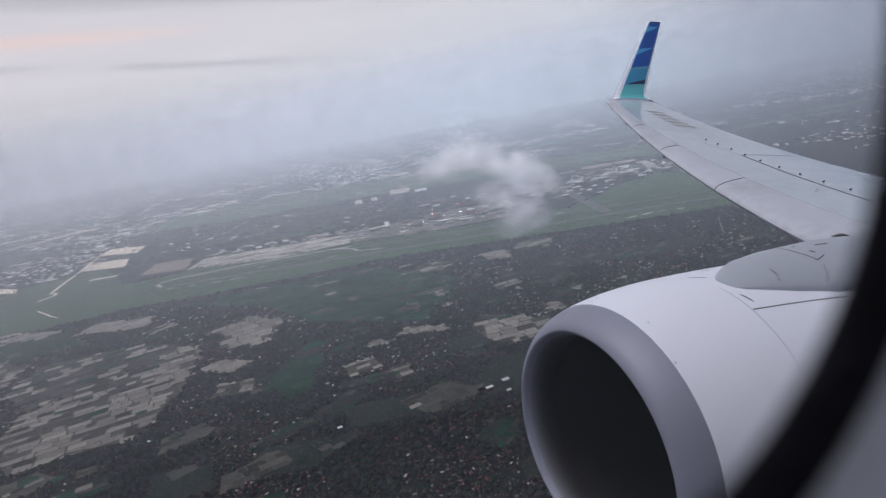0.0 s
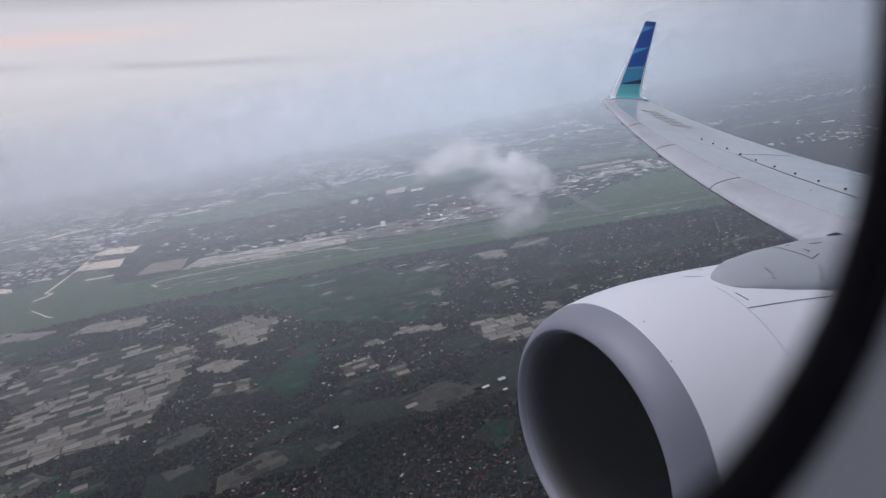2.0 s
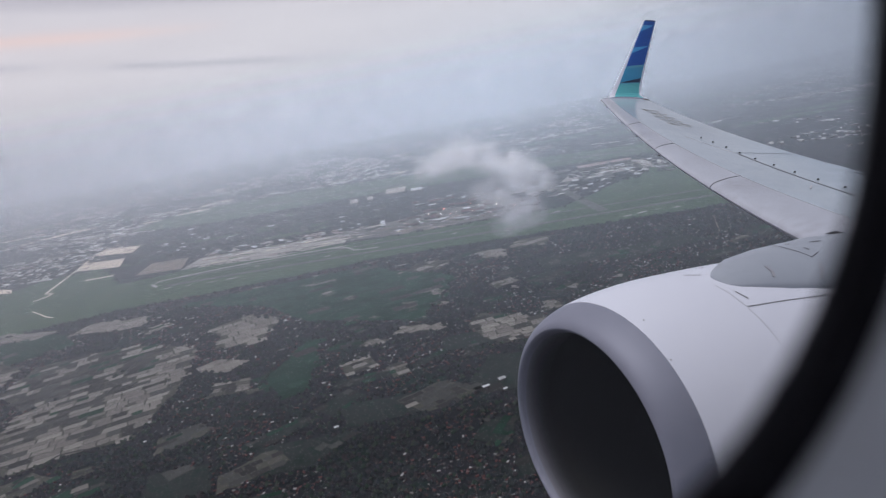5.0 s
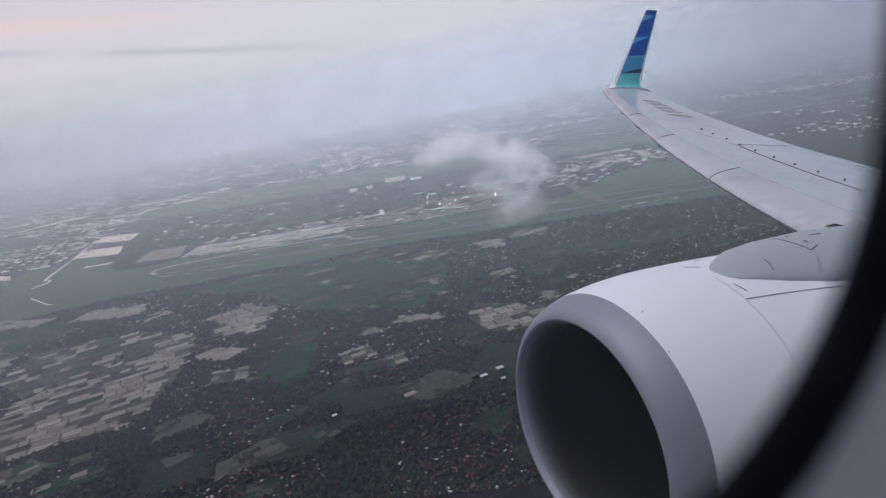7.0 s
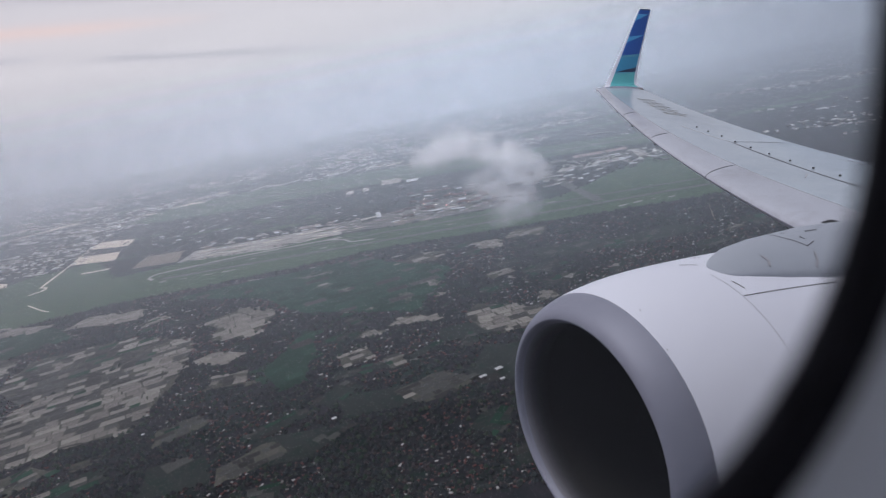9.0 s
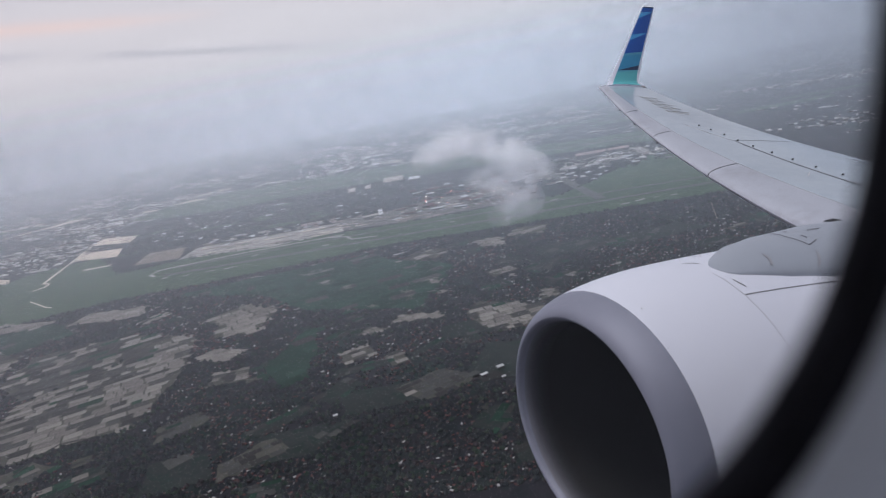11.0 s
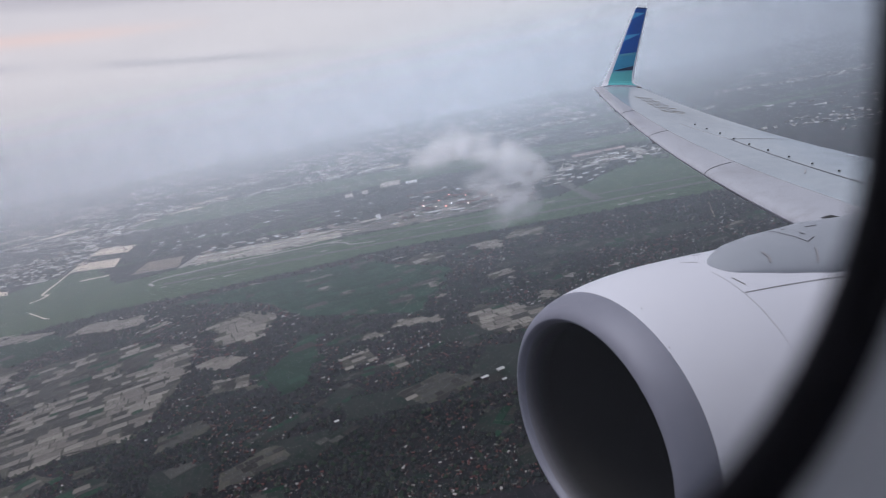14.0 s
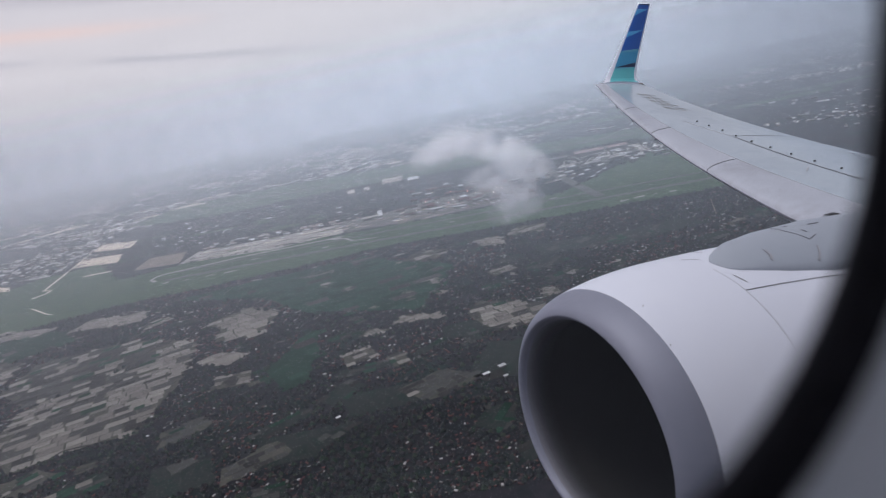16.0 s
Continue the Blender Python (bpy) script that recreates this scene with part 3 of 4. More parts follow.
EARTH = material("bare_earth", [(0.15, 0.12, 0.10), (0.21, 0.17, 0.14)], 0.9, 0, 0.03, 8)
ROOF = [material("white_metal_roof", [(0.44, 0.45, 0.47), (0.56, 0.56, 0.58)], 0.5, 0, 0.1, spread=0.3), material("clay_tile_roof", [(0.056, 0.023, 0.025), (0.084, 0.032, 0.033)], 0.85, 0, 0.3, spread=0.5),
        material("blue_metal_roof", [(0.05, 0.14, 0.30), (0.08, 0.19, 0.36)], 0.5, 0, 0.1, spread=0.3), material("grey_sheet_roof", [(0.08, 0.08, 0.084), (0.15, 0.15, 0.152)], 0.7, 0, 0.1, spread=0.4)]
HANGAR_ROOF = material("faded_red_roof", [(0.24, 0.17, 0.17), (0.32, 0.24, 0.24)], 0.7, 0, 0.1)
PALE_ROOF = material("pale_dusty_roof", [(0.34, 0.31, 0.29), (0.46, 0.42, 0.39)], 0.7, 0, 0.06)
WALL = material("plaster_wall", [(0.09, 0.088, 0.085), (0.14, 0.135, 0.13)], 0.85, 0, 0.2, spread=0.3)
ROOFS_FAR = islands("village_roofs", [(0.076, 0.026, 0.029), (0.098, 0.031, 0.032), (0.044, 0.024, 0.028), (0.066, 0.025, 0.029), (0.055, 0.040, 0.038), (0.030, 0.026, 0.027), (0.085, 0.027, 0.029), (0.070, 0.062, 0.062), (0.042, 0.030, 0.030), (0.087, 0.030, 0.032), (0.036, 0.028, 0.028), (0.038, 0.030, 0.032), (0.072, 0.028, 0.031), (0.034, 0.030, 0.032), (0.16, 0.155, 0.155), (0.38, 0.37, 0.37)], 0.8)
LEAVES = islands("tree_leaves", [(0.0157, 0.0203, 0.0249), (0.0186, 0.0249, 0.0278), (0.0215, 0.0284, 0.0296), (0.0168, 0.0220, 0.0278), (0.0226, 0.0313, 0.0307), (0.0203, 0.0220, 0.0296), (0.0175, 0.0330, 0.0235), (0.0290, 0.0235, 0.0280), (0.0130, 0.0180, 0.0205), (0.0270, 0.0390, 0.0290), (0.0240, 0.0215, 0.0250)], 0.95)
BLOCKS_FAR = islands("town_blocks", [(0.46, 0.44, 0.43), (0.08, 0.07, 0.068), (0.66, 0.63, 0.61), (0.13, 0.09, 0.08), (0.30, 0.285, 0.28), (0.80, 0.77, 0.74), (0.08, 0.075, 0.07), (0.55, 0.53, 0.51), (0.16, 0.15, 0.145)], 0.8)
SHEDS = islands("dusty_shed_roofs", [(0.10, 0.095, 0.095), (0.17, 0.16, 0.158), (0.075, 0.07, 0.072), (0.24, 0.225, 0.22), (0.13, 0.12, 0.12), (0.36, 0.35, 0.345), (0.09, 0.085, 0.088)], 0.8)
WATER = material("brown_river_water", [(0.20, 0.15, 0.11), (0.25, 0.19, 0.14)], 0.25, 0, 0.02)

# one sheet to the horizon, with a gentle uneven weave of plots in its own colours
bm = bmesh.new()
bmesh.ops.create_grid(bm, x_segments=60, y_segments=60, size=26000)
for v in bm.verts:
    v.co.z = -0.6
part("ground", bm, LAND, None, "dark green and brown patchwork countryside", kind="structure")


def patch(name, poly, mat, z, label, thick=0.4, wobble=0.0, kind="structure"):
    """A flat piece of land over a polygon in the runway's axes; wobble: how far its edge wanders."""
    pts = []
    for (a, b), (c, d) in zip(poly, poly[1:] + poly[:1]):
        n = max(1, int(math.hypot(c - a, d - b) / 14)) if wobble else 1
        for i in range(n):
            s, t = a + (c - a) * i / n, b + (d - b) * i / n
            if wobble:
                s += wobble * noise.noise((s * 0.03, t * 0.03, 3.1)) + wobble * 0.6 * noise.noise((s * 0.09, t * 0.09, 7.7))
                t += wobble * noise.noise((s * 0.03, t * 0.03, 9.4)) + wobble * 0.6 * noise.noise((s * 0.09, t * 0.09, 1.2))
            pts.append((s, t))
    bm = bmesh.new()
    bm.faces.new([bm.verts.new(land(s, t, z)) for s, t in pts])
    r = bmesh.ops.extrude_face_region(bm, geom=bm.faces[:])
    for v in r["geom"]:
        if isinstance(v, bmesh.types.BMVert):
            v.co.z -= thick
    return part(name, bm, mat, None, label, kind=kind)


def strip(name, line, width, mat, z, label, kind="structure"):
    """A road or taxiway along a line in the runway's axes."""
    pts = [land(s, t, z) for s, t in line]
    sides = []
    for i in range(len(pts)):
        way = (pts[min(i + 1, len(pts) - 1)] - pts[max(i - 1, 0)]).normalized()
        sides.append(way.cross(Vector((0, 0, 1))) * width / 2)
    return part(name, ribbon(pts, sides, (0, 0, 0.3)), mat, None, label, kind=kind)


AIRFIELD = [(-1560, 1290), (-1150, 1365), (-927, 1440), (-584, 1483), (-268, 1541), (133, 1527), (700, 1522), (790, 1700), (690, 2000), (470, 2100), (330, 1960), (150, 1760), (-300, 1745), (-880, 1750), (-1060, 1700), (-1250, 1960), (-1420, 1900), (-1600, 1660)]
airfield = patch("airfield_grass", AIRFIELD, GRASS, 0.0, "pale green mown airfield grass", wobble=8)
FAR_FIELD = [(-1500, 2560), (-1150, 2450), (-630, 2490), (-300, 2470), (260, 2400), (560, 2330), (690, 2420), (560, 2590), (300, 2650), (-350, 2820), (-900, 2900), (-1400, 2880)]
patch("far_airfield_grass", FAR_FIELD, GRASS, 0.0, "pale green grass round the far runway", wobble=12)
GREENS = [[(-775, 1405), (-341, 1475), (-121, 1300), (-171, 1080), (-391, 1160), (-520, 1300)], [(-400, 920), (-372, 1060), (-345, 1060), (-317, 864), (-350, 850)], [(-1160, 1300), (-1000, 1330), (-900, 1235), (-1000, 1170), (-1130, 1190)],
          [(-60, 900), (60, 870), (150, 800), (40, 760), (-80, 800)], [(40, 1330), (170, 1330), (180, 1260), (60, 1250)], [(-470, 690), (-400, 700), (-370, 640), (-450, 620)]]
SCRUBS = [[(-250, 800), (-120, 820), (-110, 760), (-240, 740)], [(-130, 985), (-30, 990), (-20, 940), (-120, 930)], [(0, 700), (110, 720), (120, 620), (10, 610)], [(150, 1300), (330, 1340), (380, 1280), (200, 1230)], [(-340, 720), (-250, 730), (-260, 660), (-350, 650)]]
for poly in SCRUBS:
    patch("fallow_field", poly, SCRUB, 0.1, "dull brown-green fallow field", wobble=8)

# runways, taxiways, aprons
patch("runway", [(-880, 1590), (720, 1615), (720, 1633), (-880, 1608)], ASPHALT, 0.4, "grey asphalt runway in the grass", kind="structure")
patch("far_runway", [(-1200, 2690), (700, 2440), (704, 2462), (-1196, 2712)], ASPHALT, 0.4, "far grey asphalt runway", kind="structure")
strip("taxiway", [(-870, 1660), (-700, 1672), (-300, 1690), (200, 1698), (640, 1690)], 12, ASPHALT, 0.4, "asphalt taxiway beside the runway")
strip("taxiway", [(-905, 1600), (-930, 1625), (-925, 1655), (-880, 1668), (-700, 1700), (-430, 1716)], 9, CONCRETE, 0.5, "pale curving taxiway loop")
strip("taxiway", [(135, 2180), (170, 1980), (205, 1790), (234, 1640)], 26, ASPHALT, 0.45, "dark crossing taxiway")
strip("taxiway", [(-480, 1716), (-420, 1690), (-395, 1650), (-330, 1640)], 7, CONCRETE, 0.55, "pale taxiway bend")
strip("perimeter_road", [(-1423, 2200), (-1358, 1968), (-1320, 1810), (-1300, 1730), (-1270, 1715), (-1268, 1690), (-1290, 1660)], 8, SAND, 0.5, "pale sandy perimeter road")
strip("perimeter_road", [(-1219, 1555), (-1170, 1515), (-1128, 1479), (-1104, 1466)], 3.5, SAND, 0.5, "pale sandy track")
strip("field_track", [(-660, 705), (-654, 723), (-649, 751), (-638, 771), (-609, 777), (-568, 769), (-540, 772)], 3.5, STUBBLE, 0.45, "dull track round the paddy plots")
patch("bare_ground", [(-1410, 2797), (-1403, 2830), (-1330, 2872), (-1246, 2815), (-1330, 2815)], SAND, 0.2, "pale bare ground in the distance", wobble=5)
patch("bare_ground", [(-2200, 2640), (-2100, 2720), (-1960, 2850), (-1820, 2870), (-1830, 2835), (-2000, 2760)], SAND, 0.2, "pale bare ground in the distance", wobble=12)
patch("bare_ground", [(-2400, 2880), (-2200, 2960), (-2050, 2960), (-2250, 2890)], SAND, 0.2, "pale bare ground in the distance", wobble=12)
strip("country_road", [(435, 1450), (420, 1386), (405, 1319)], 2, EARTH, 0.4, "dull earth country road")
strip("bare_ground", [(-1233, 1816), (-1194, 1818), (-1149, 1822)], 14, SAND, 0.42, "pale bare strip beside the settling basins")
patch("bare_ground", [(-1548, 1830), (-1594, 1904), (-1497, 1858), (-1458, 1809)], SAND, 0.42, "pale bare ground beside the airfield", wobble=5)
patch("apron", [(-907, 1750), (-900, 1862), (-474, 1870), (-438, 1760), (-629, 1722)], CONCRETE, 0.3, "pale concrete airport apron", wobble=3)
patch("apron", [(-1055, 1772), (-1068, 1900), (-950, 1896), (-915, 1766)], EARTH, 0.3, "brown bare building ground", wobble=5)
patch("apron", [(-468, 1775), (-497, 1900), (-345, 1922), (-180, 1990), (60, 1960), (100, 1770), (-310, 1752)], TARMAC, 0.25, "grey concrete terminal apron", wobble=6)
patch("apron", [(180, 2090), (240, 2260), (470, 2270), (480, 2120)], CONCRETE, 0.3, "grey hangar apron", wobble=6)
patch("pond", [(-1420, 2177), (-1433, 2280), (-1277, 2232), (-1250, 2129)], SAND, 0.4, "pale sandy settling basin", wobble=4)
patch("pond", [(-1362, 1968), (-1382, 2073), (-1235, 2046), (-1190, 1928)], SAND, 0.4, "pale sandy settling basin", wobble=4)
patch("river", [(640, 1180), (600, 1270), (625, 1330), (690, 1390), (720, 1380), (660, 1310), (635, 1265), (680, 1190)], WATER, 0.2, "muddy brown river bend", wobble=6)
rng = random.Random(77)
for k in range(84):
    s, t = -900 + 780 * rng.random(), 1740 + 130 * rng.random()
    patch("apron_patch", [(s, t), (s + rng.uniform(20, 90), t + 3), (s + rng.uniform(20, 90), t + rng.uniform(3, 10)), (s + 3, t + rng.uniform(4, 12))], (EARTH, ASPHALT, GRASS, SAND)[k % 4], 0.36 + 0.004 * k, ("brown bare earth on the apron", "dark repaired asphalt on the apron", "grass strip beside the apron", "pale new concrete on the apron")[k % 4], thick=0.2, wobble=2)
# short pale slabs along the runway's edge
slab = patch("holding_slab", [(-6, -4), (-7, 4), (7, 4), (6, -4)], CONCRETE, 0.5, "pale concrete slab beside the runway")
slab["group"] = "slabs beside the runway"
first = True
for k, (s, t) in enumerate(((-451, 1465), (-655, 1649), (-697, 1566), (-744, 1567), (-806, 1565), (-865, 1572), (-589, 1446), (-249, 1442), (-136, 1658), (-2, 1599), (275, 1556), (311, 1566), (348, 1569), (388, 1563), (126, 1712), (-612, 1709), (-421, 1769), (-463, 1636), (-683, 1568))):
    m = Matrix.Translation(land(s, t)) @ Matrix.Rotation(0.1 * (k % 3), 4, "Z") @ Matrix.Diagonal((0.9 + 0.35 * (k % 4), 0.55 + 0.2 * (k % 3), 1, 1))
    o = slab if first else new("holding_slab", slab.data)
    o.matrix_basis = m
    tagged(o, "pale concrete slab beside the runway", "slab", "slabs beside the runway")
    first = False


# ---------------------------------------------------------------- airport buildings
def hall(name, s, t, long, deep, high, roof, label, turn=0.0, ridge=0.18):
    """A long low hall: walls, pitched roof with eaves, and a door on the side."""
    top = new(name)
    top.matrix_world = Matrix.Translation(land(s, t, 0.3)) @ Matrix.Rotation(TURN + turn, 4, "Z")
    part("wall", box((long, deep, high), (0, 0, high / 2)), WALL, top)
    bm = bmesh.new()
    e, r = 0.6, deep * ridge
    ring = lambda x: [(x, -deep / 2 - e, high - 0.1), (x, 0, high + r), (x, deep / 2 + e, high - 0.1), (x, deep / 2 + e, high - 0.5), (x, 0, high + r - 0.5), (x, -deep / 2 - e, high - 0.5)]
    a, b = [[bm.verts.new(p) for p in ring(x)] for x in (-long / 2 - e, long / 2 + e)]
    for i in range(6):
        bm.faces.new((a[i], a[(i + 1) % 6], b[(i + 1) % 6], b[i]))
    bm.faces.new(a)
    bm.faces.new(b)
    part("roof", bm, roof, top)
    part("door", box((max(2, long * 0.12), 0.3, high * 0.6), (0, -deep / 2 - 0.15, high * 0.3)), ROOF[3], top)
    return tagged(top, label, "building")


hall("hangar", 300, 2225, 95, 30, 14, HANGAR_ROOF, "long dull red-roofed aircraft hangar beside the apron")
hall("hangar", 392, 2238, 66, 26, 12, HANGAR_ROOF, "long dull red-roofed aircraft hangar beside the apron")
hall("terminal", -378, 1862, 46, 14, 8, PALE_ROOF, "white-roofed terminal wing beside the apron", 0.3)
hall("terminal", -352, 1880, 12, 52, 8, ROOF[0], "white-roofed terminal wing beside the apron", 0.2)
hall("cargo_hall", -520, 2330, 26, 46, 9, PALE_ROOF, "pale-roofed cargo hall among dark trees", 0.2)
hall("cargo_hall", -465, 2345, 20, 40, 8, PALE_ROOF, "pale-roofed cargo hall among dark trees", 0.2)
hall("cargo_hall", -380, 2420, 70, 60, 8, PALE_ROOF, "wide pale cargo hall among dark trees")
hall("cargo_hall", -300, 2380, 40, 30, 8, ROOF[0], "white-roofed cargo hall among dark trees")
for s, t, w, d in ((-40, 811, 9, 6), (-61, 795, 9, 4), (-36, 781, 5, 3), (-248, 741, 5, 3), (253, 1979, 18, 9), (276, 1920, 14, 8), (253, 1872, 16, 7), (300, 1950, 12, 7)):
    hall("white_hall", s, t, w, d, 3, ROOF[0], "small white-roofed hall standing by itself", 0.5)
for k in range(14):
    hall("blue_roofed_shed", -1330 - 24 * (k % 5), 930 + 26 * (k // 5) * 2 + 9 * (k % 2), 34, 12, 4, ROOF[2], "long blue-roofed factory shed beside the fields", 0.2)
rng = random.Random(11)
for k in range(70):
    s = -300 + 400 * rng.random()
    t = 1800 + 360 * rng.random()
    hall("airport_hall", s, t, 14 + 26 * rng.random(), 8 + 8 * rng.random(), 4 + 3 * rng.random(), ROOF[(1, 1, 0, 1, 3)[k % 5]], ("clay-tiled airport hall beside the apron", "clay-tiled airport hall beside the apron", "white-roofed airport hall beside the apron", "clay-tiled airport hall beside the apron", "grey-roofed airport hall beside the apron")[k % 5], rng.uniform(-0.2, 0.2))
for k in range(64):
    s, t = -900 + 440 * rng.random(), 1872 + 62 * rng.random()
    hall("freight_shed", s, t, 5 + 16 * rng.random(), 4 + 5 * rng.random(), 3, (ROOF[0], ROOF[3], HANGAR_ROOF, PALE_ROOF)[k % 4], ("white-roofed freight shed beside the apron", "grey-roofed freight shed beside the apron", "dull red freight shed beside the apron", "pale-roofed freight shed beside the apron")[k % 4], rng.uniform(-0.1, 0.1))
for k in range(60):
    s, t = -460 + 560 * rng.random(), 1775 + 150 * rng.random()
    hall("service_shed", s, t, 4 + 8 * rng.random(), 3 + 4 * rng.random(), 2.5, (ROOF[0], PALE_ROOF, HANGAR_ROOF)[k % 3], ("small white service shed on the terminal apron", "small pale service shed on the terminal apron", "small dull red service shed on the terminal apron")[k % 3], rng.uniform(-0.2, 0.2))
for k in range(46):
    s = -1180 + 780 * rng.random()
    t = 1960 + 420 * rng.random()
    hall("store_hall", s, t, 7 + 15 * rng.random(), 5 + 4 * rng.random(), 3, ROOF[(0, 3, 0)[k % 3]], ("white-roofed storage hall among dark trees", "grey-roofed storage hall among dark trees", "white-roofed storage hall among dark trees")[k % 3], rng.uniform(-0.1, 0.15))
for k in range(30):
    s = 190 + 330 * rng.random()
    t = 1990 + 230 * rng.random()
    hall("store_hall", s, t, 12 + 26 * rng.random(), 8 + 6 * rng.random(), 4, ROOF[(0, 3, 3)[k % 3]], ("white-roofed maintenance hall beside the hangar", "grey-roofed maintenance hall beside the hangar", "grey-roofed maintenance hall beside the hangar")[k % 3], rng.uniform(-0.1, 0.3))

# apron floodlights
LAMP = bpy.data.materials.new("floodlight_glass")
LAMP.use_nodes = True
LAMP.node_tree.nodes["Principled BSDF"].inputs["Emission Color"].default_value = (1.0, 0.82, 0.68, 1)
LAMP.node_tree.nodes["Principled BSDF"].inputs["Emission Strength"].default_value = 9.0
RED = bpy.data.materials.new("red_beacon_glass")
RED.use_nodes = True
RED.node_tree.nodes["Principled BSDF"].inputs["Emission Color"].default_value = (1.0, 0.22, 0.14, 1)
RED.node_tree.nodes["Principled BSDF"].inputs["Emission Strength"].default_value = 7.0
for k in range(22):
    mast = new("floodlight_mast")
    mast.matrix_world = Matrix.Translation(land(-260 + 330 * rng.random(), 1800 + 260 * rng.random(), 0.3))
    bm = bmesh.new()
    bmesh.ops.create_cone(bm, segments=8, radius1=0.5, radius2=0.3, depth=11, cap_ends=True, matrix=Matrix.Translation((0, 0, 5.5)))
    part("pole", bm, WALL, mast)
    bm = bmesh.new()
    bmesh.ops.create_uvsphere(bm, u_segments=8, v_segments=6, radius=0.85, matrix=Matrix.Translation((0, 0, 11.6)))
    part("lamp", bm, RED if k % 4 == 0 else LAMP, mast, "lit red beacon" if k % 4 == 0 else "lit floodlight", True)
    tagged(mast, "tall floodlight mast with a lit lamp beside the apron", "floodlight", "apron floodlights")


# parked airliners, a few metres long at this distance
def small_plane():
    top = new("parked_airliner")
    part("fuselage", loft([[(x, r * math.cos(i * math.pi / 5), 2 + r * math.sin(i * math.pi / 5)) for i in range(10)] for x, r in ((-7, 0.1), (-6, 0.6), (-4, 0.8), (4, 0.8), (6, 0.45), (7.5, 0.1))], True, True), SKIN, top)
    bm = bmesh.new()
    for sgn in (1, -1):
        vs = [bm.verts.new(p) for p in ((-1, 0.5 * sgn, 1.7), (1.8, 0.5 * sgn, 1.7), (3.4, 6.5 * sgn, 2.2), (2.6, 6.5 * sgn, 2.2))]
        bm.faces.new(vs)
    bmesh.ops.solidify(bm, geom=bm.faces[:], thickness=0.2)
    part("wing", bm, SKIN, top)
    part("tail_fin", box((1.6, 0.2, 2.4), (6.4, 0, 3.8)), ROOF[2], top)
    return tagged(top, "small white parked airliner on the concrete apron", "airliner", "parked airliners")


proto = small_plane()
spots = [(-800 + 55 * k, 1835 + 6 * (k % 3)) for k in range(6)] + [(-300 + 32 * k, 1790 + 22 * (k % 3)) for k in range(11)] + [(280 + 38 * k, 2120 + 14 * (k % 2)) for k in range(5)]
for k, (s, t) in enumerate(spots):
    m = Matrix.Translation(land(s, t, 0.3)) @ Matrix.Rotation(TURN + 1.57 * (k % 2) + 0.3, 4, "Z")
    if k == 0:
        proto.matrix_basis = m
    else:
        copy_thing(proto, m)


# ---------------------------------------------------------------- paddies: plots as pieces of one field each
def plot_mesh(seed, mat):
    r = random.Random(seed)
    c = [(x + r.uniform(-0.05, 0.05), y + r.uniform(-0.05, 0.05)) for x, y in ((-0.465, -0.455), (0.465, -0.455), (0.465, 0.455), (-0.465, 0.455))]
    bm = bmesh.new()
    low = [bm.verts.new((x, y, 0)) for x, y in c]
    high = [bm.verts.new((x * 0.97, y * 0.96, 0.3)) for x, y in c]
    bm.faces.new(high)
    for i in range(4):
        bm.faces.new((low[i], low[(i + 1) % 4], high[(i + 1) % 4], high[i]))
    me = bpy.data.meshes.new("plot")
    bm.to_mesh(me)
    bm.free()
    me.materials.append(mat)
    return me


DRY = [plot_mesh(k, MUD) for k in range(5)]
OLD = [plot_mesh(k + 20, STUBBLE) for k in range(5)]
WET = [plot_mesh(k + 40, MEADOW) for k in range(5)]
FIELDS = []


def paddy(poly, wide, deep, turn, dry, label, z=0.15, full=0.98, seed=1, wet=0.035, base=BUND):
    """A patchwork of plots in rows inside a polygon; dry: share of pale bare plots."""
    FIELDS.append(poly)
    r = random.Random(seed)
    field = patch("paddy_field", poly, base, z, label, wobble=9, kind="")
    tagged(field, label, "field")
    cs, cn = math.cos(turn), math.sin(turn)
    S = sum(p[0] for p in poly) / len(poly)
    T = sum(p[1] for p in poly) / len(poly)
    reach = max(math.hypot(p[0] - S, p[1] - T) for p in poly)
    v = -reach
    while v < reach:
        d = deep * r.uniform(0.7, 1.3)
        u = -reach + r.uniform(0, wide)
        while u < reach:
            w = wide * r.uniform(0.45, 1.6)
            s, t = S + (u + w / 2) * cs - (v + d / 2) * cn, T + (u + w / 2) * cn + (v + d / 2) * cs
            if inside(s, t, poly) and r.random() < full:
                lump = 0.5 + 0.9 * noise.noise((s * 0.012, t * 0.012, seed))
                pick = r.random()
                me = r.choice(DRY) if pick < dry * (0.35 + lump) else r.choice(WET) if pick > 1 - wet else r.choice(OLD)
                o = new("plot", me)
                o.parent = field
                q = land(s, t, z)
                o.matrix_basis = Matrix.Translation(q) @ Matrix.Rotation(TURN + turn + r.uniform(-0.03, 0.03), 4, "Z") @ Matrix.Diagonal((w, d, 1, 1))
            u += w
        v += d


paddy([(-660, 1146), (-582, 1098), (-556, 1000), (-543, 912), (-548, 790), (-633, 764), (-696, 735), (-790, 820), (-800, 930), (-700, 1020)], 24, 15, 0.46, 0.80, "large patchwork of pale bare paddy plots beside a dark village", seed=4, wet=0.03)
paddy([(-905, 1010), (-917, 1128), (-830, 1160), (-734, 1168), (-664, 1147), (-704, 1022), (-804, 932)], 24, 15, 0.46, 0.26, "patchwork of olive stubble and green paddy plots", seed=3, wet=0.16)
paddy([(-606, 1195), (-540, 1246), (-453, 1185), (-470, 1085), (-545, 1088), (-560, 1150)], 28, 20, 0.46, 1.3, "pale bare paddy plots beside dark trees", seed=5)
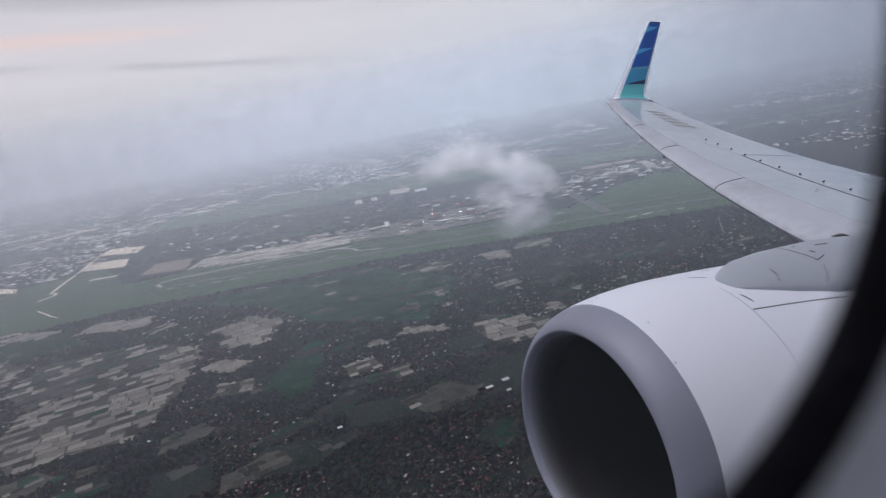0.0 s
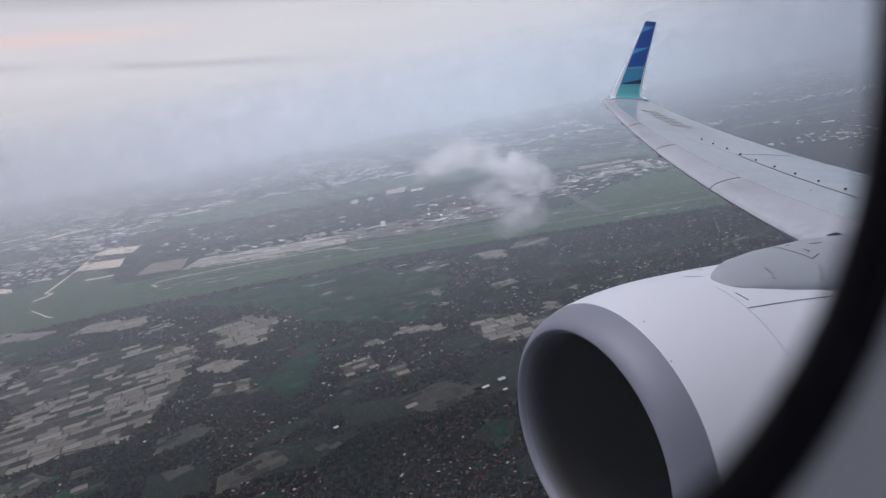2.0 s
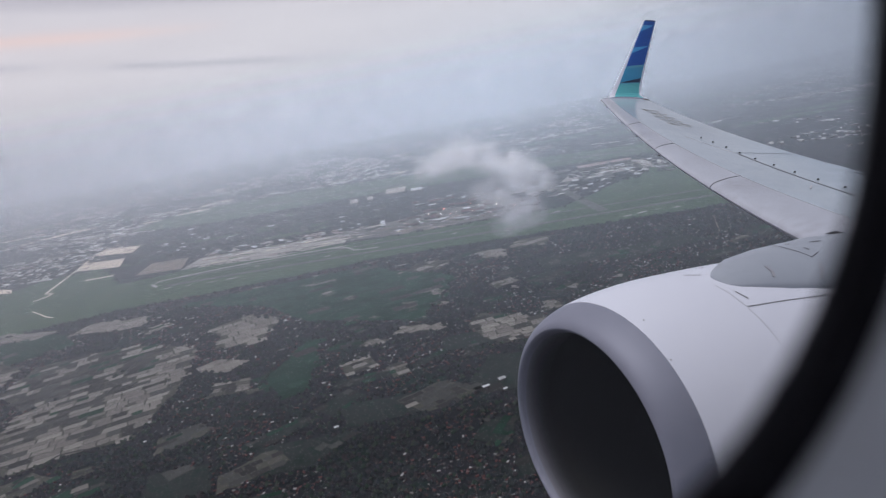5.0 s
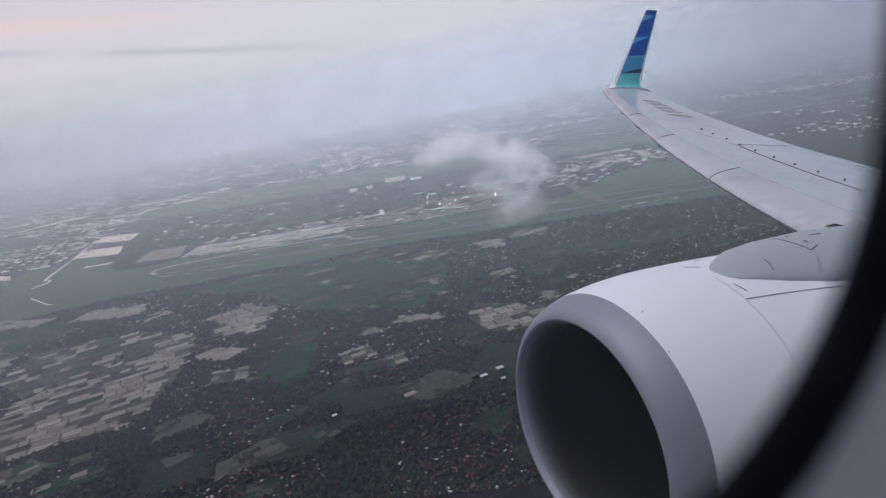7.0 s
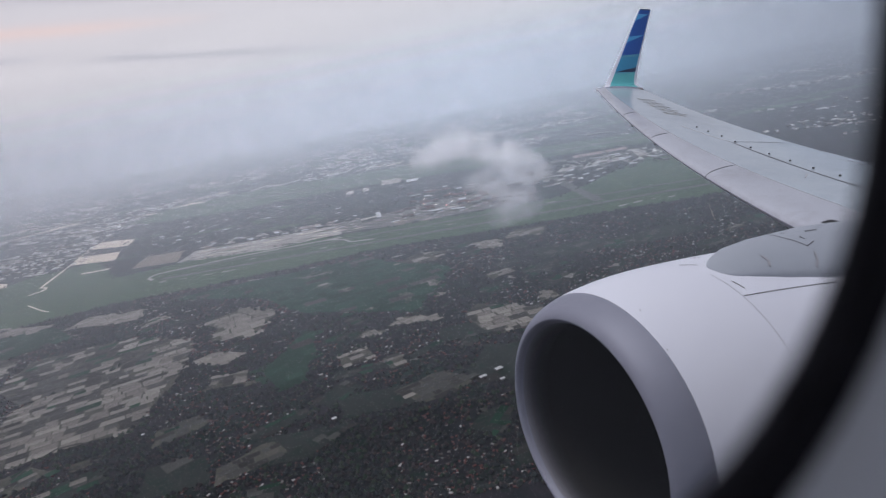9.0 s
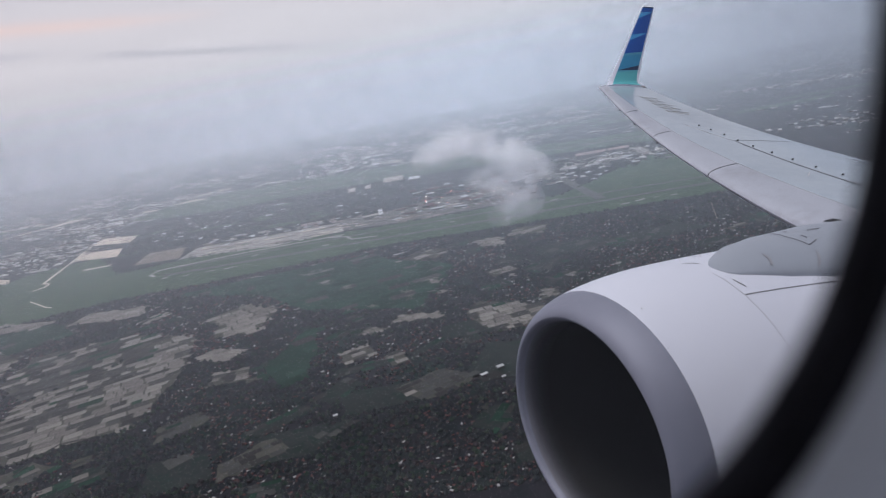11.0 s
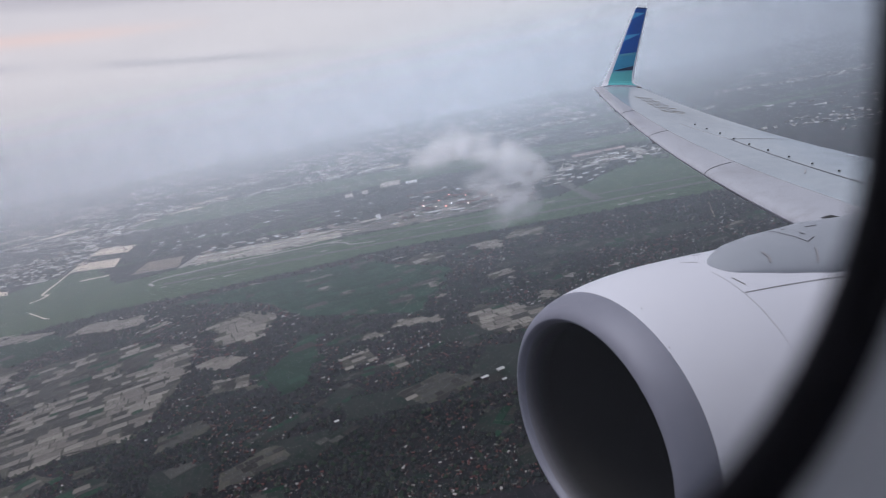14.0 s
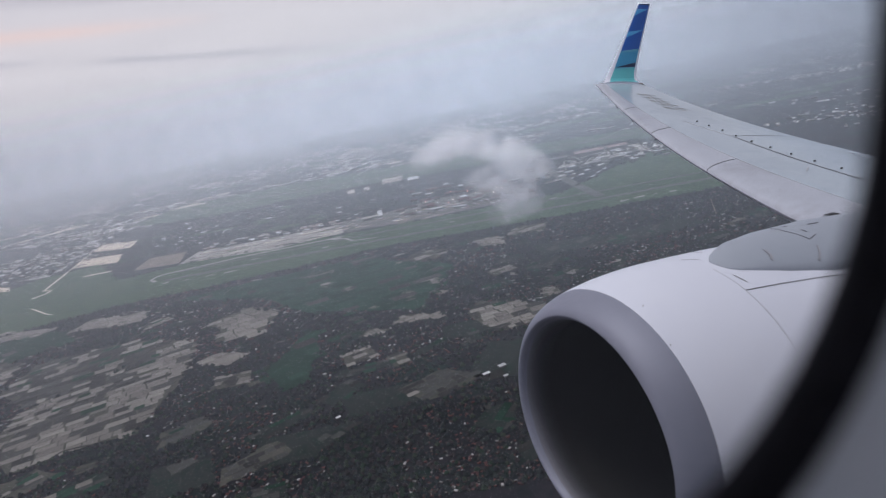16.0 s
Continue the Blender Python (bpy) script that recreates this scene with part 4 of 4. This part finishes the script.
paddy([(-958, 1308), (-940, 1362), (-799, 1352), (-789, 1285), (-880, 1290)], 28, 16, 0.35, 1.5, "pale bare paddy plots beside dark trees", seed=6, base=MUD)
paddy([(-545, 1008), (-520, 1030), (-455, 1012), (-476, 973), (-510, 985)], 22, 15, 0.4, 1.5, "small group of pale bare paddy plots", seed=7, base=MUD)
paddy([(-88, 1015), (-69, 1065), (39, 1012), (11, 940), (-39, 930)], 20, 14, 0.3, 0.9, "pale bare paddy plots beside a village", seed=8)
paddy([(-215, 1030), (-200, 1060), (-135, 1050), (-130, 1020)], 18, 10, 0.6, 1.0, "small group of pale bare paddy plots", seed=9)
paddy([(-265, 1000), (-250, 1025), (-215, 1015), (-225, 995)], 16, 10, 0.6, 1.2, "small group of pale bare paddy plots", seed=10)
paddy([(-1170, 1150), (-1120, 1230), (-960, 1150), (-930, 1010), (-1060, 1000)], 26, 17, 0.4, 0.55, "patchwork of pale and green paddy plots", full=0.6, seed=12)
paddy([(-1230, 1340), (-1170, 1385), (-1010, 1350), (-1060, 1310)], 30, 12, 0.5, 1.5, "pale bare paddy plots beside the airfield", seed=13, base=MUD)
paddy([(-250, 1380), (-200, 1440), (-130, 1420), (-160, 1360)], 22, 11, 0.5, 0.7, "small group of pale paddy plots", full=0.5, seed=14)
for k, (u, v, w, d) in enumerate(((-410, 1404, 56, 20), (-385, 1306, 37, 34), (-334, 1259, 26, 22), (-157, 1215, 36, 40), (-142, 1149, 42, 22), (-208, 1181, 28, 20), (-196, 1140, 26, 22), (-263, 1125, 22, 16), (-7, 1171, 18, 16), (45, 1068, 22, 20))):
    paddy([(u - 0.5 * w, v + 0.1 * d), (u - 0.2 * w, v + 0.6 * d), (u + 0.5 * w, v + 0.1 * d), (u + 0.3 * w, v - 0.5 * d)], 15, 9, 0.4, 1.5, "small pale bare plots between green fields", seed=200 + k, wet=0, base=MUD)
paddy([(-180, 800), (-120, 830), (-60, 800), (-130, 750)], 24, 12, 0.6, 0.03, "dull stubble plots beside a village", seed=16)
paddy([(-10, 1440), (20, 1500), (90, 1490), (70, 1430)], 22, 11, 0.4, 0.9, "pale paddy plots beside a village", full=0.6, seed=17)
paddy([(-700, 700), (-650, 735), (-600, 715), (-640, 670)], 22, 11, 0.8, 0.6, "pale paddy plots beside a village", full=0.6, seed=18)
paddy([(-480, 1400), (-450, 1430), (-380, 1420), (-420, 1385)], 22, 11, 0.4, 1.0, "small group of pale paddy plots", full=0.5, seed=19)


for k, poly in enumerate(GREENS):
    near_by = k > 2
    paddy(poly, 40, 22, 0.4 + 0.2 * (k % 3), 0.0, "dull green and brown fallow plots" if near_by else "dark green growing rice field", seed=30 + k, wet=0.14 if near_by else 0.86, base=SCRUB if near_by else MEADOW, full=0.35 if near_by else 0.95)
paddy([(-80, 1445), (-20, 1450), (-12, 1378), (-50, 1392)], 16, 12, 0.3, 1.5, "pale bare plots beside the airfield hedge", seed=44, full=0.8, base=MUD)
rng = random.Random(21)
for k in range(110):
    t = 600 + 880 * rng.random()
    s = -(0.85 * t + 60) + (1.35 * t + 60) * rng.random()
    w, d, a = rng.uniform(10, 44), rng.uniform(8, 26), rng.uniform(0, 1.2)
    ca, sa = math.cos(a), math.sin(a)
    poly = [(s + u * w * ca - v * d * sa, t + u * w * sa + v * d * ca) for u, v in ((-1, -1), (1.1, -0.8), (0.9, 1), (-0.8, 0.9))]
    if not any(inside(x, y, q) for x, y in poly for q in (AIRFIELD, *FIELDS)):
        kind = rng.random()
        paddy(poly, 16, 10, a, 0.8 if kind < 0.22 and t > 850 else 0.02, "small group of pale paddy plots between houses" if kind < 0.22 else "small dull green plots between houses", seed=60 + k, wet=0.05 if kind < 0.22 else 0.3, full=0.8 if kind < 0.22 else 0.5, base=SCRUB if kind > 0.22 else BUND)


# ---------------------------------------------------------------- villages and trees
def open_land(s, t):
    return any(inside(s, t, p) for p in (AIRFIELD, FAR_FIELD, *GREENS, *SCRUBS, *FIELDS))


def house_shape(w, d, h, r):
    """Verts and faces of a gabled house: walls, then roof with eaves."""
    e = 0.25
    v = [(-w, -d, 0), (w, -d, 0), (w, d, 0), (-w, d, 0), (-w, -d, h), (w, -d, h), (w, d, h), (-w, d, h),
         (-w - e, -d - e, h - 0.1), (w + e, -d - e, h - 0.1), (w + e, 0, h + r), (-w - e, 0, h + r), (w + e, d + e, h - 0.1), (-w - e, d + e, h - 0.1)]
    return v, [(0, 1, 5, 4), (1, 2, 6, 5), (2, 3, 7, 6), (3, 0, 4, 7)], [(8, 9, 10, 11), (11, 10, 12, 13), (8, 11, 13), (9, 12, 10)]


protos = []
for k, (w, d, h, roof) in enumerate(((1.2, 0.8, 0.9, 1), (1.5, 0.9, 1.0, 1), (1.1, 1.0, 1.0, 3), (1.7, 1.1, 1.1, 0), (1.0, 0.8, 0.8, 1), (1.4, 1.0, 1.0, 3))):
    v, wall, top = house_shape(w, d, h, 0.8)
    protos.append((raw("walls", v[:8], wall, WALL).data, raw("roof", v[8:], [[i - 8 for i in f] for f in top], ROOF[roof]).data, roof))
for o in [o for o in scene.objects if o.name.split(".")[0] in ("walls", "roof") and not o.parent]:
    bpy.data.objects.remove(o)

rng = random.Random(5)
near, far_v, far_f = 0, [], []
tree_v, tree_f = [], []


def add_tree(s, t, size):
    """A clump of canopy: an uneven squat dome of leaf masses."""
    base, n = len(tree_v), 6
    top = land(s, t, size * rng.uniform(0.9, 1.4))
    tree_v.append(top)
    for level, (rad, hh) in enumerate(((0.62, 0.72), (1.0, 0.25))):
        for i in range(n):
            th = 2 * math.pi * (i + 0.5 * level) / n
            q = rad * size * rng.uniform(0.65, 1.25)
            tree_v.append(land(s, t, size * hh * rng.uniform(0.7, 1.2) - 0.4) + Vector((q * math.cos(th), q * math.sin(th), 0)))
    for i in range(n):
        j = (i + 1) % n
        tree_f.append((base, base + 1 + i, base + 1 + j))
        tree_f.append((base + 1 + i, base + 1 + n + i, base + 1 + j))
        tree_f.append((base + 1 + j, base + 1 + n + i, base + 1 + n + j))


LABELS = ("white-roofed village house among trees", "clay-tiled village house among dark trees", "", "grey-roofed village house among dark trees")
tries = 0
while tries < 36000:
    tries += 1
    t = 560 + 960 * rng.random() ** 1.25
    s = -(0.95 * t + 120) + (1.55 * t + 60) * rng.random()
    if open_land(s, t):
        continue
    dense = 0.42 + 1.5 * noise.noise((s * 0.007, t * 0.007, 2.0)) + 0.5 * noise.noise((s * 0.025, t * 0.025, 5.0))
    if rng.random() < (0.55 if t > 760 else 0.5) * dense:
        k = rng.randrange(6)
        if k == 3 and rng.random() < 0.9:
            k = 1
        turn = 0.5 * round(noise.noise((s * 0.01, t * 0.01, 8.0)) * 4) + rng.uniform(-0.15, 0.15) + 1.57 * rng.randrange(2)
        if t < 780 and near < 280 and rng.random() < 0.35:
            near += 1
            house = new("village_house")
            house.matrix_world = Matrix.Translation(land(s, t, -0.6)) @ Matrix.Rotation(turn, 4, "Z")
            for nm, me in (("wall", protos[k][0]), ("roof", protos[k][1])):
                o = new(nm, me)
                o.parent = house
            tagged(house, LABELS[protos[k][2]], "house", "village houses")
        else:
            g = rng.uniform(0.38, 0.74) * (1.25 if t > 1000 else 1)
            v, wall, top = house_shape(2.6 * g, 1.7 * g, 1.4, 1.0 * g)
            m = Matrix.Translation(land(s, t, -0.6)) @ Matrix.Rotation(turn, 4, "Z")
            b = len(far_v)
            far_v += [m @ Vector(p) for p in v]
            far_f += [[i + b for i in f] for f in wall + top]
    elif rng.random() < 0.74:
        add_tree(s, t, rng.uniform(1.6, 4.4))
tagged(raw("village_houses", far_v, far_f, ROOFS_FAR), "crowded clay-tiled village houses between dark trees", "houses", kind="stuff")

# pale sheds and yards between the village houses
pale_v, pale_f = [], []
while len(pale_v) < 14 * 620:
    t = 820 + 690 * rng.random()
    s = -(0.9 * t + 60) + (1.45 * t + 60) * rng.random()
    if open_land(s, t) or noise.noise((s * 0.009, t * 0.009, 31.0)) < -0.12 + 0.25 * (t < 1000):
        continue
    g = rng.uniform(0.4, 1.3)
    v, wall, top = house_shape(2.4 * g, 1.3 * g, 1.6, 0.6)
    m = Matrix.Translation(land(s, t, -0.6)) @ Matrix.Rotation(TURN + 0.4 + rng.uniform(-0.3, 0.3), 4, "Z")
    b = len(pale_v)
    pale_v += [m @ Vector(p) for p in v]
    pale_f += [[i + b for i in f] for f in wall + top]
tagged(raw("village_sheds", pale_v, pale_f, SHEDS), "pale metal-roofed sheds scattered between village houses", "sheds", kind="stuff")

# woods beyond the apron, hedges along the airfield and the fields
for k in range(7500):
    s, t = -1280 + 960 * rng.random(), 1930 + 540 * rng.random()
    if not open_land(s, t) and not inside(s, t, [(-1440, 1960), (-1440, 2290), (-1270, 2240), (-1180, 1920)]) and noise.noise((s * 0.008, t * 0.014, 4.0)) > -0.08:
        add_tree(s, t, rng.uniform(3, 6))
for poly in (AIRFIELD, FAR_FIELD):
    for (a, b), (c, d) in zip(poly, poly[1:] + poly[:1]):
        for i in range(int(math.hypot(c - a, d - b) / 9)):
            f = rng.random()
            if rng.random() < 0.6:
                add_tree(a + (c - a) * f + rng.uniform(-6, 6), b + (d - b) * f - rng.uniform(2, 14), rng.uniform(3, 5))
for k in range(1500):
    s, t = 150 + 560 * rng.random(), 1960 + 420 * rng.random()
    if noise.noise((s * 0.01, t * 0.016, 14.0)) > 0.05:
        add_tree(s, t, rng.uniform(3, 6))
tagged(raw("trees", tree_v, tree_f, LEAVES), "dark green tree canopies between houses and fields", "trees", kind="stuff")

# meadows and clearings, far and near the woods
for k in range(64):
    t = 1950 + 420 * rng.random() if k < 16 else 2600 + 2000 * rng.random()
    s = -1250 + 900 * rng.random() if k < 16 else -1.0 * t + 1.7 * t * rng.random()
    w, d = (rng.uniform(40, 110), rng.uniform(14, 34)) if k < 16 else (rng.uniform(90, 320), rng.uniform(20, 60))
    if not open_land(s, t):
        patch("meadow", [(s - w, t - d), (s + w * 0.8, t - d * 0.7), (s + w, t + d), (s - w * 0.7, t + d * 0.8)], GRASS, 0.05, "pale green meadow between dark trees", wobble=10)

# the far town: low pale blocks scattered to the haze
far_v, far_f = [], []
for k in range(24000):
    t = 1900 + 2950 * rng.random() ** 0.9
    s = -1.15 * t + (2.0 * t) * rng.random()
    if open_land(s, t) or (-1280 < s < 110 and t < 2500) or noise.noise((s * 0.0022, t * 0.004, 6.0)) + 0.6 * noise.noise((s * 0.012, t * 0.03, 1.0)) < 0.07 + 0.27 * (s > 500) + 0.10 * (s < -1500):
        continue
    w, d, h = rng.uniform(3, 10) * (1 + 2.4 * (rng.random() < 0.10)) * (0.6 if s > 500 else 1 + 0.5 * (t > 2500)), rng.uniform(2.5, 6) * (1 + (t - 1900) / 2500), rng.uniform(2, 4)
    v, wall, top = house_shape(w, d, h, 0.8)
    m = Matrix.Translation(land(s, t, -0.6)) @ Matrix.Rotation(TURN + rng.uniform(-0.15, 0.15), 4, "Z")
    b = len(far_v)
    far_v += [m @ Vector(p) for p in v]
    far_f += [[i + b for i in f] for f in wall + top]
tagged(raw("far_town_blocks", far_v, far_f, BLOCKS_FAR), "pale low town blocks fading into haze", "buildings", kind="stuff")
for k in range(130):
    t = 2500 + 1900 * rng.random()
    s = -1.0 * t + 1.7 * t * rng.random()
    if not open_land(s, t) and s < 350:
        patch("bare_ground", [(s - 60 * rng.uniform(0.3, 1.4), t - 14), (s + 40, t - 12 * rng.uniform(0.5, 1.5)), (s + 60 * rng.uniform(0.3, 1.4), t + 13), (s - 30, t + 14)], SAND if k % 3 else EARTH, 0.1, "pale bare ground in the distance", wobble=9)


# ---------------------------------------------------------------- low cloud: nested ragged shells of thin vapour
def vapour(name, density, lumps, colour):
    m = bpy.data.materials.new(name)
    m.use_nodes = True
    t = m.node_tree
    t.nodes.clear()
    co = t.nodes.new("ShaderNodeTexCoord").outputs["Object"]
    n = node(t, "ShaderNodeTexNoise", Scale=lumps, Detail=3.0, Roughness=0.5)
    t.links.new(co, n.inputs["Vector"])
    a = maths(t, "MULTIPLY", maths(t, "MULTIPLY_ADD", n.outputs[0], 3.6, -1.35, True), density)
    d = node(t, "ShaderNodeBsdfDiffuse", Color=(*colour, 1))
    e = node(t, "ShaderNodeBsdfTranslucent", Color=(*colour, 1))
    both = t.nodes.new("ShaderNodeAddShader")
    t.links.new(d.outputs[0], both.inputs[0])
    t.links.new(e.outputs[0], both.inputs[1])
    mix = t.nodes.new("ShaderNodeMixShader")
    t.links.new(a, mix.inputs[0])
    t.links.new(t.nodes.new("ShaderNodeBsdfTransparent").outputs[0], mix.inputs[1])
    t.links.new(both.outputs[0], mix.inputs[2])
    t.links.new(mix.outputs[0], t.nodes.new("ShaderNodeOutputMaterial").inputs[0])
    return m


VAPOUR = vapour("cloud_vapour", 0.125, 0.034, (0.60, 0.605, 0.62))
cloud_bm = bmesh.new()
for cx, cy, cz, rx, rz in ((-66, 0, 40, 38, 20), (-30, 18, 46, 40, 24), (12, 0, 34, 38, 24), (48, -12, 14, 38, 26), (76, 6, -14, 32, 28), (44, 6, -48, 34, 30), (10, -8, -22, 34, 22), (68, 10, -72, 26, 24), (24, 0, -84, 24, 20), (-92, 6, 30, 22, 13), (100, -10, -22, 18, 12)):
    for shell in range(10 if cz > 0 else 5):
        k = 1.16 - 0.105 * shell
        made = bmesh.ops.create_icosphere(cloud_bm, subdivisions=3, radius=1)
        for v in made["verts"]:
            q = v.co.copy()
            lump = 1 + 0.34 * noise.noise(q * 1.7 + Vector((cx, shell * 0.4, cz))) + 0.10 * noise.noise(q * 3.2 + Vector((cz, cx, shell * 0.7)))
            v.co = Vector((cx + q.x * rx * k * lump, cy + q.y * rx * k * lump, cz + q.z * rz * k * lump))
cloud = part("low_cloud", cloud_bm, VAPOUR, None, "thin ragged grey-white cloud drifting below the aircraft", True)
cloud.matrix_world = Matrix.Translation((88, 1120, 212))
tagged(cloud, category="cloud")


# ---------------------------------------------------------------- haze: thin shells standing in for hazy air, denser with distance, thinning with height
def veil(density, radius):
    m = bpy.data.materials.new("haze_air")
    m.use_nodes = True
    t = m.node_tree
    t.nodes.clear()
    z = t.nodes.new("ShaderNodeSeparateXYZ")
    t.links.new(t.nodes.new("ShaderNodeTexCoord").outputs["Object"], z.inputs[0])
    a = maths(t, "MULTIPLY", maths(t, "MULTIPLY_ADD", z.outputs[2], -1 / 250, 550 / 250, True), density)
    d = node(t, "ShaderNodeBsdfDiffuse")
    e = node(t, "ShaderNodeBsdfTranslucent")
    # airlight by direction is put into the colour: whiter west, bluer and dimmer east
    airlight = ramp(t, [(0.2, (0.66, 0.68, 0.715)), (0.37, (0.80, 0.845, 0.90)), (0.56, (0.80, 0.88, 0.955)), (0.68, (0.695, 0.765, 0.835)), (0.79, (0.485, 0.54, 0.60))], maths(t, "MULTIPLY_ADD", z.outputs[0], 0.5 / radius, 0.5, True))
    t.links.new(airlight, d.inputs[0])
    t.links.new(airlight, e.inputs[0])
    both = t.nodes.new("ShaderNodeAddShader")
    t.links.new(d.outputs[0], both.inputs[0])
    t.links.new(e.outputs[0], both.inputs[1])
    mix = t.nodes.new("ShaderNodeMixShader")
    t.links.new(a, mix.inputs[0])
    t.links.new(t.nodes.new("ShaderNodeBsdfTransparent").outputs[0], mix.inputs[1])
    t.links.new(both.outputs[0], mix.inputs[2])
    t.links.new(mix.outputs[0], t.nodes.new("ShaderNodeOutputMaterial").inputs[0])
    return m


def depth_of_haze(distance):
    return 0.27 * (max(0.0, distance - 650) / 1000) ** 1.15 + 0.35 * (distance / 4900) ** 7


def spread(distance):
    return 0.6 * (depth_of_haze(distance) - depth_of_haze(720)) / (depth_of_haze(4900) - depth_of_haze(720)) + 0.4 * math.log(distance / 720) / math.log(4900 / 720)


SHELLS, reach, inner = 48, 720.0, 720.0
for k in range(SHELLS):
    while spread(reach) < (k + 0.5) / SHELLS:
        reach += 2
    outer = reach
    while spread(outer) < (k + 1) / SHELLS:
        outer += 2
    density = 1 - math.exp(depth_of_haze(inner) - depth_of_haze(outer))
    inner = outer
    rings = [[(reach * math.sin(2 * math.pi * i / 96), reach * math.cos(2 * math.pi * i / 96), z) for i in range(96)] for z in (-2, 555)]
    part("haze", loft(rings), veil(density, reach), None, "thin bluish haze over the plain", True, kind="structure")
